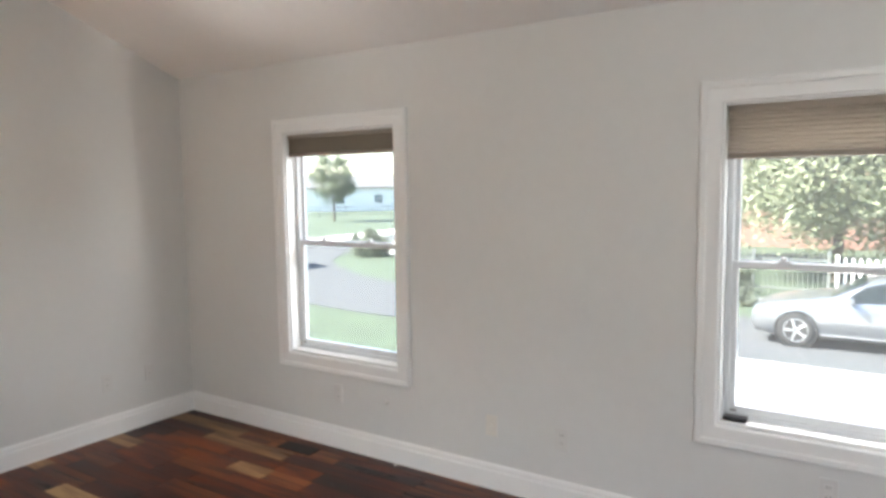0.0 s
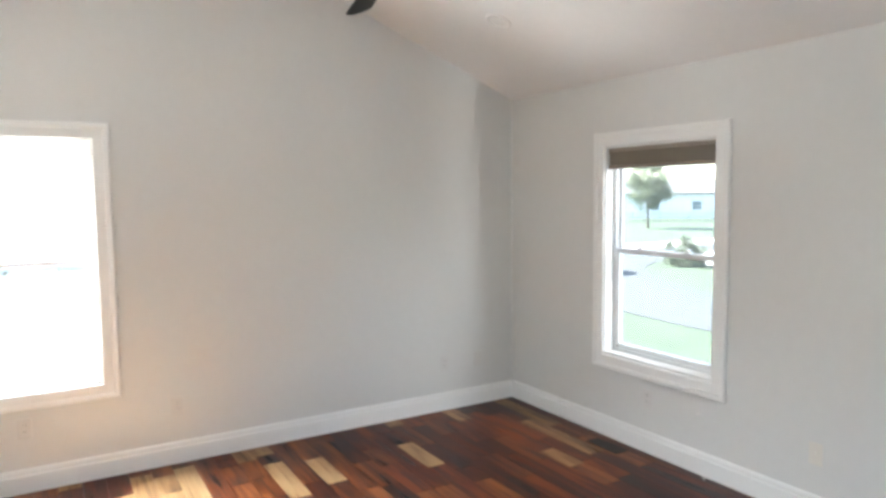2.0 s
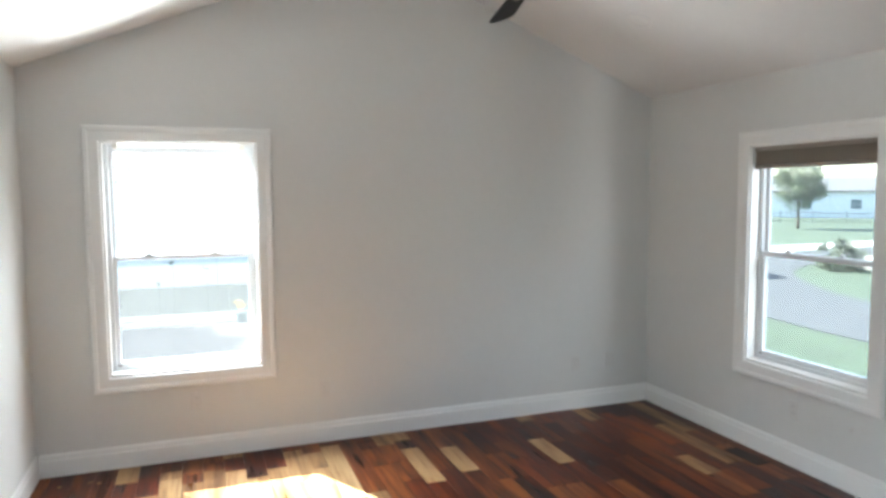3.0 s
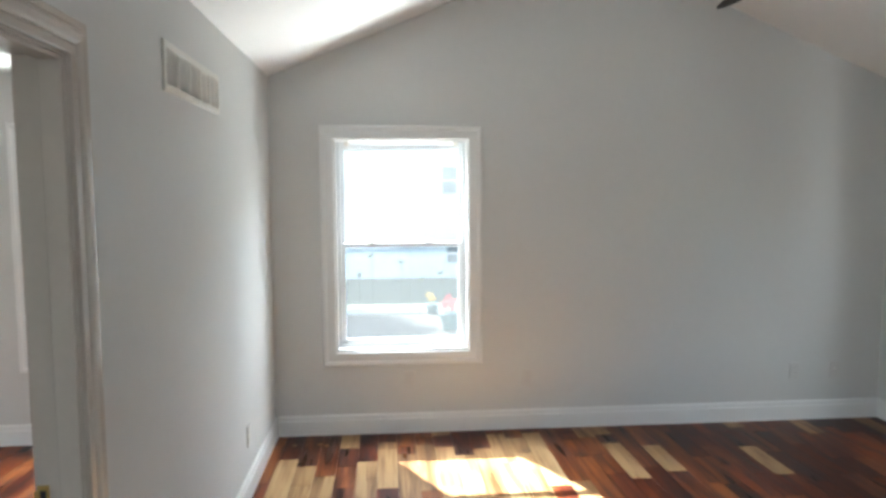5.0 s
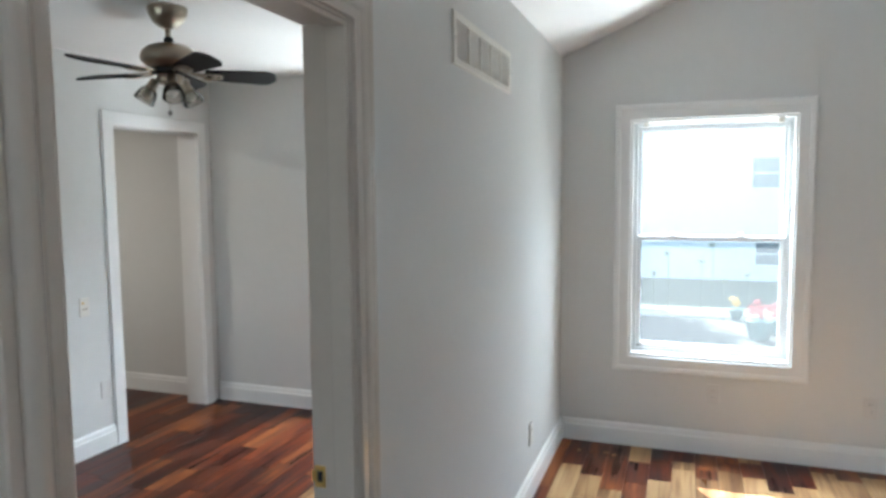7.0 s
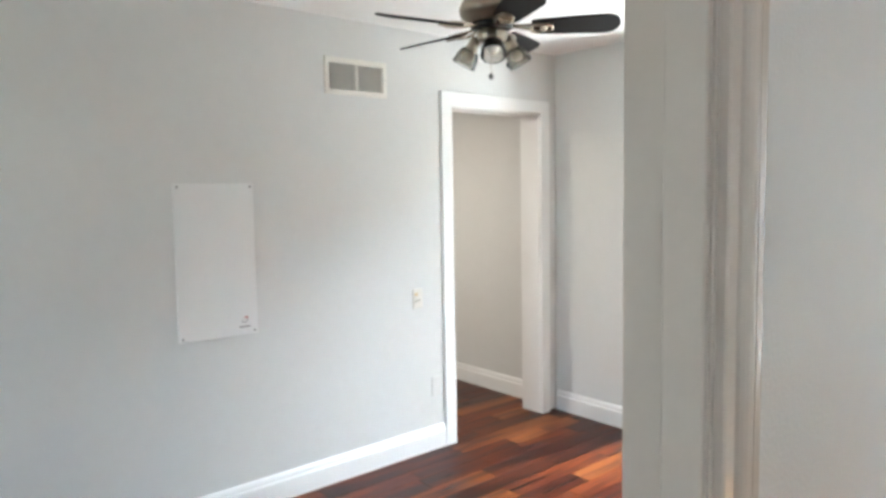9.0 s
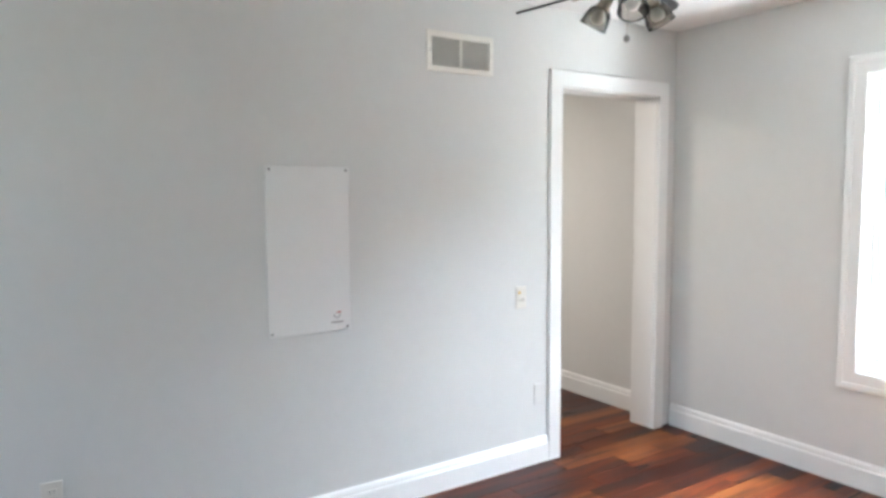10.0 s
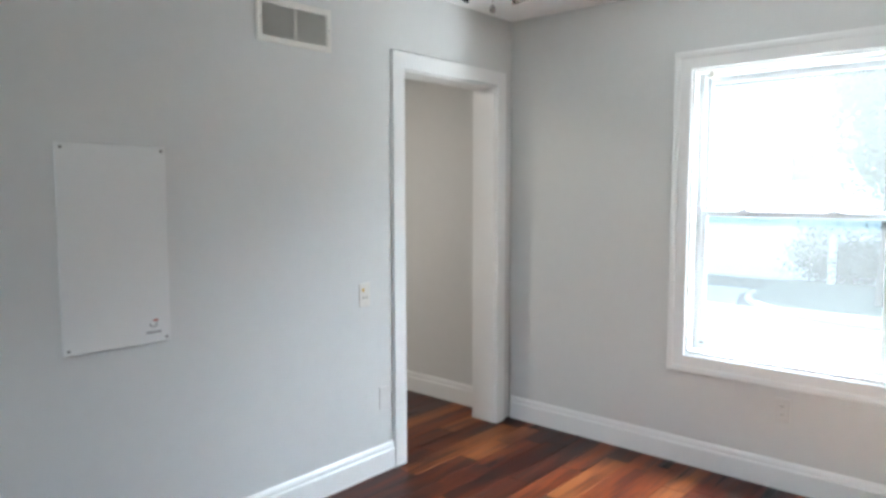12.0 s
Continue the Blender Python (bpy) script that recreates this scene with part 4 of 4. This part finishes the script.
def planter(x, y, mat, label, seed, size=1.0):
    ob = thing("flower_planter", label, "planter", pose(x, y, GZ), "flower planters")
    part("pot", turned([(0, 0), (0.16 * size, 0), (0.22 * size, 0.34 * size), (0.24 * size, 0.36 * size), (0.22 * size, 0.38 * size), (0, 0.36 * size)], 16), POT, ob)
    me = leafy("flowers", (0, 0, 0.55 * size), (0.26 * size, 0.26 * size, 0.2 * size), 700, 0.03, random.Random(seed), 0.2)
    me.materials.append(mat)
    part("flowers", me, mat, ob)


planter(2.25, 11.2, FLOWER, "teal pot full of red flowers on the gravel", 4, 1.2)
planter(2.55, 11.9, FLOWER, "teal pot full of red flowers on the gravel", 5, 1.0)
planter(1.95, 13.4, YELLOW, "teal pot of yellow flowers beside the edging", 6, 0.8)


# ---- tall plants by the kerb ----
def tall_plant(x, y, height, seed):
    ob = thing("garden_plant", "slender tall garden plant with a small leafy head", "plant", pose(x, y, GZ), "garden plants")
    part("stem", tube([(0, 0, 0), (0.02, 0.01, height * 0.5), (0, 0, height)], 0.006, 5), SHRUB, ob)
    me = leafy("leaves", (0, 0, height), (0.09, 0.09, 0.05), 40, 0.035, random.Random(seed), 0.1)
    me.materials.append(SHRUB)
    part("leaves", me, SHRUB, ob)


for k, (px, pz) in enumerate(((0.03, -0.44), (1.13, -0.11), (1.62, -0.57), (0.37, 0.07), (1.37, 0.29), (2.15, -0.41))):
    tall_plant(px, 12.9, pz - GZ, 30 + k)


# ---- parked car ----
def car(m):
    """Silver saloon: local x forward, z up, wheels on the ground."""
    ob = thing("parked_car", "silver saloon car parked along the road", "car", m)
    stations = [(2.28, 0.32, 0.55, 0.60, 0.52, 0.46), (2.18, 0.24, 0.66, 0.72, 0.74, 0.62), (1.9, 0.20, 0.74, 0.82, 0.86, 0.74), (1.3, 0.20, 0.82, 0.93, 0.90, 0.78), (0.85, 0.20, 0.88, 1.00, 0.91, 0.76),
                (0.30, 0.20, 0.91, 1.28, 0.91, 0.66), (-0.1, 0.20, 0.92, 1.42, 0.91, 0.60), (-0.6, 0.20, 0.93, 1.45, 0.91, 0.60), (-1.15, 0.20, 0.94, 1.38, 0.90, 0.60), (-1.65, 0.22, 0.96, 1.15, 0.88, 0.66),
                (-1.95, 0.24, 0.95, 1.04, 0.85, 0.70), (-2.25, 0.30, 0.88, 0.98, 0.78, 0.64), (-2.36, 0.36, 0.72, 0.78, 0.60, 0.5)]
    rings = []
    for x, zb, belt, top, hw, ht in stations:
        half = [(hw * 0.90, zb), (hw, zb + 0.14), (hw * 1.01, (zb + belt) / 2 + 0.06), (hw * 0.975, belt), (ht + (hw * 0.975 - ht) * 0.12, belt + (top - belt) * 0.88), (ht * 0.8, top), (0.0, top + 0.025)]
        rings.append([(x, y, z) for y, z in half] + [(x, -y, z) for y, z in half[-2::-1]])
    part("body", loft(rings), CARPAINT, ob, smooth=True)
    for s in (-1, 1):
        def side(x, q):
            """A point on the cabin's side at x and height share q, a little outside the paint."""
            for a, b in zip(stations, stations[1:]):
                if b[0] <= x <= a[0]:
                    u = (a[0] - x) / (a[0] - b[0])
                    _, zb, belt, top, hw, ht = [p + (r - p) * u for p, r in zip(a, b)]
                    y0, y1 = hw * 0.975, ht + (hw * 0.975 - ht) * 0.12
                    return (x, s * (y0 + (y1 - y0) * q + 0.008), belt + (top - belt) * 0.88 * q + 0.004)
        for xs in ((0.60, 0.30, -0.1, -0.36), (-0.42, -0.6, -1.15, -1.45)):
            bm = loft([[side(x, 0.08), side(x, 0.94 if x < 0.5 else 0.5)] for x in xs], closed=False, caps=False)
            bmesh.ops.solidify(bm, geom=bm.faces[:], thickness=0.004)
            part("side_window", bm, CARGLASS, ob)
        for x in (1.42, -1.42):
            wheel = part("wheel", turned([(0.05, -0.11), (0.22, -0.11), (0.30, -0.105), (0.33, -0.08), (0.335, 0), (0.33, 0.08), (0.30, 0.105), (0.22, 0.11), (0.05, 0.11)], 30), TYRE, ob)
            wheel.matrix_basis = pose(x, s * 0.825, 0.335, 90, 0, 0)
            rim = part("rim", turned([(0.225, -0.113), (0.215, -0.118), (0.20, -0.10), (0.20, 0.10), (0.215, 0.118), (0.225, 0.113)], 30), RIM, wheel, smooth=True)
            for k in range(5):
                a = k * 2 * math.pi / 5
                bm = boxed(0.03, 0.21, -0.028, 0.028, -0.115, 0.115, 0.01)
                part("spoke", tilt_place(bm, Matrix.Rotation(a, 4, "Z")), RIM, wheel)
            arch = turned([(0.335, -0.005), (0.385, -0.005), (0.385, 0.006), (0.335, 0.006)], 30)
            ab = part("arch_lip", arch, BLACK, ob)
            ab.matrix_basis = pose(x, s * 0.912, 0.335, 90, 0, 0)
        part("mirror", tilt_place(boxed(-0.06, 0.05, -0.09, 0.09, -0.05, 0.06, 0.025, 2), pose(0.52, s * 1.0, 0.98)), CARPAINT, ob)
        part("headlamp", tilt_place(boxed(-0.22, 0.10, -0.03, 0.05, -0.05, 0.045, 0.02, 2), pose(2.05, s * 0.76, 0.66, 0, 0, s * -18)), LAMPGLASS, ob)
        part("door_handle", boxed(-0.32, -0.16, s * 0.905 - 0.012, s * 0.905 + 0.025, 0.80, 0.825, 0.006), RIM, ob)
        part("sill_trim", boxed(-1.0, 1.0, s * 0.905 - 0.01, s * 0.905 + 0.018, 0.27, 0.30, 0.004), RIM, ob)
    part("windscreen", loft([[(0.86, y * 0.80, 1.015 - abs(y) * 0.02), (0.30, y * 0.66, 1.31), (0.29, y * 0.66, 1.30), (0.85, y * 0.80, 1.0)] for y in (-0.9, -0.45, 0, 0.45, 0.9)]), CARGLASS, ob)
    part("bumper_grille", boxed(2.20, 2.30, -0.42, 0.42, 0.34, 0.47, 0.02), BLACK, ob)
    return ob


car(pose(16.75, -4.3, GZ + 0.02, 0, 0, 90))


# ---- floors of separate planks ----
PITCH, GAP = 0.1235, 0.0008
TONES = [W_DARK, W_RED, W_ORANGE, W_GOLD, W_CREAM]
LENGTHS = (0.30, 0.45, 0.60, 0.75, 0.90)
plank_meshes = {}


def plank_rings(w, l, x=0.0, y=0.0):
    a, b, c = w / 2, l / 2, 0.0008
    return [[(x + sx * (a - i), y + sy * (b - i), z) for sx, sy in ((-1, -1), (1, -1), (1, 1), (-1, 1))] for i, z in ((0, -0.012), (0, -0.0012), (c, 0.0))]


def plank_mesh(length, tone):
    key = (round(length, 3), tone)
    if key not in plank_meshes:
        bm = loft(plank_rings(PITCH - GAP, length - GAP), caps=False)
        bm.verts.ensure_lookup_table()
        bm.faces.new(bm.verts[8:12])
        plank_meshes[key] = finish("plank", bm, TONES[tone])
    return plank_meshes[key]


def plank_floor(name, x0, x1, y0, y1, near, label, special, rng, shares):
    """Strips along y. Planks whose middle lies beyond the line y = near are parts of their own; the rest are one joined part."""
    ob = tagged(new(name, finish(name, boxed(x0, x1, y0, y1, -0.3, -0.0105), W_REST)), label, "floor", "", "structure")
    rest = bmesh.new()
    first = math.floor((x0 - 2.18) / PITCH)
    col = first
    while 2.18 + col * PITCH < x1:
        xa, xb = max(2.18 + col * PITCH, x0), min(2.18 + (col + 1) * PITCH, x1)
        width = xb - xa
        fixed = sorted((s for s in special if s[0] == col), key=lambda s: -s[1])
        y = y1
        while y > y0 + 0.01:
            nxt = next((s for s in fixed if s[1] <= y + 1e-6), None)
            if nxt and y - nxt[1] < 0.06:
                length, tone = y - nxt[2], nxt[3]
            else:
                length = rng.choice(LENGTHS)
                if y == y1:
                    length *= rng.choice((0.3, 0.6, 1.0))
                if nxt and y - length < nxt[1] + 0.1:
                    length = y - nxt[1]
                tone = rng.choices(range(5), shares((xa + xb) / 2))[0]
            length = min(length, y - y0)
            cx, cy = (xa + xb) / 2, y - length / 2
            if cy > near and width > PITCH * 0.9:
                p = new("plank", plank_mesh(length, tone))
                p.parent = ob
                p.location = (2.18 + (col + 0.5) * PITCH, cy, 0)
            else:
                rows = [[rest.verts.new(q) for q in r] for r in plank_rings(width - GAP, length - GAP, cx, cy)]
                for a, b in zip(rows, rows[1:]):
                    for i in range(4):
                        rest.faces.new((a[i], a[(i + 1) % 4], b[(i + 1) % 4], b[i]))
                rest.faces.new(rows[-1])
            y -= length
        col += 1
    far = part("plank_field", rest, W_REST, ob)
    tagged(far, kind="stuff")
    return ob


# strips that stand out: column, far end, near end, tone
# pale tones in columns -12 to -5 carry the sun patch's brightness
SPECIAL = [(0, -0.335, -0.90, 3), (2, -0.40, -0.82, 3), (7, -0.48, -0.92, 3), (12, -0.02, -0.30, 3), (16, -0.02, -0.74, 3), (-4, -0.10, -0.95, 4), (10, -0.16, -0.48, 2),
           (-6, -0.10, -0.60, 3), (-9, -0.30, -0.90, 3), (-9, -0.90, -1.5, 3), (-6, -0.60, -1.2, 4), (-13, -0.5, -1.1, 3), (-15, -0.70, -1.30, 3), (-16, -0.82, -1.30, 4), (-17, -0.42, -1.00, 4), (10, -0.95, -1.35, 2), (8, -1.25, -1.70, 2),
           (12, -0.72, -1.20, 2), (4, -0.62, -1.02, 2), (3, -1.0, -1.6, 2), (16, -1.02, -1.6, 2), (-2, -0.25, -0.55, 2),
           (-11, -0.40, -1.05, 3), (-10, -0.25, -0.95, 3), (-8, -0.45, -1.15, 3), (-7, -0.35, -1.05, 3), (-5, -0.45, -1.15, 3), (-12, -0.30, -0.90, 3)]
SPECIAL_B = [(-26, -0.62, -1.22, 4), (-27, -0.78, -1.38, 3), (-25, -0.75, -1.6, 3), (-28, -0.45, -1.05, 2), (-24, -0.5, -1.1, 4), (-30, -0.35, -0.95, 2), (-33, -0.2, -0.8, 2)]
# paler mix at x below 2.3 puts window glare into the plank tones
plank_floor("floor_1", -0.07, XE, YS, 0.0, -2.4, "glossy floor of dark red and pale wood strips", SPECIAL, random.Random(4), lambda x: (8, 40, 37, 15, 0) if x < 2.3 else (44, 44, 11, 1, 0))
# paler mix beyond x -1.5 puts nearby sunlight into the plank tones
plank_floor("floor_2", XB - 0.07, -0.07, YBS, 0.0, -2.8, "glossy floor of dark red-brown wood strips", SPECIAL_B, random.Random(9), lambda x: (22, 42, 28, 8, 0) if x > -1.5 else (42, 42, 14, 2, 0))
plank_floor("floor_3", XH, XB - 0.07, YHS, 0.0, -1.6, "glossy dark red-brown wood strip hall floor", [], random.Random(12), lambda x: (42, 42, 14, 2, 0))
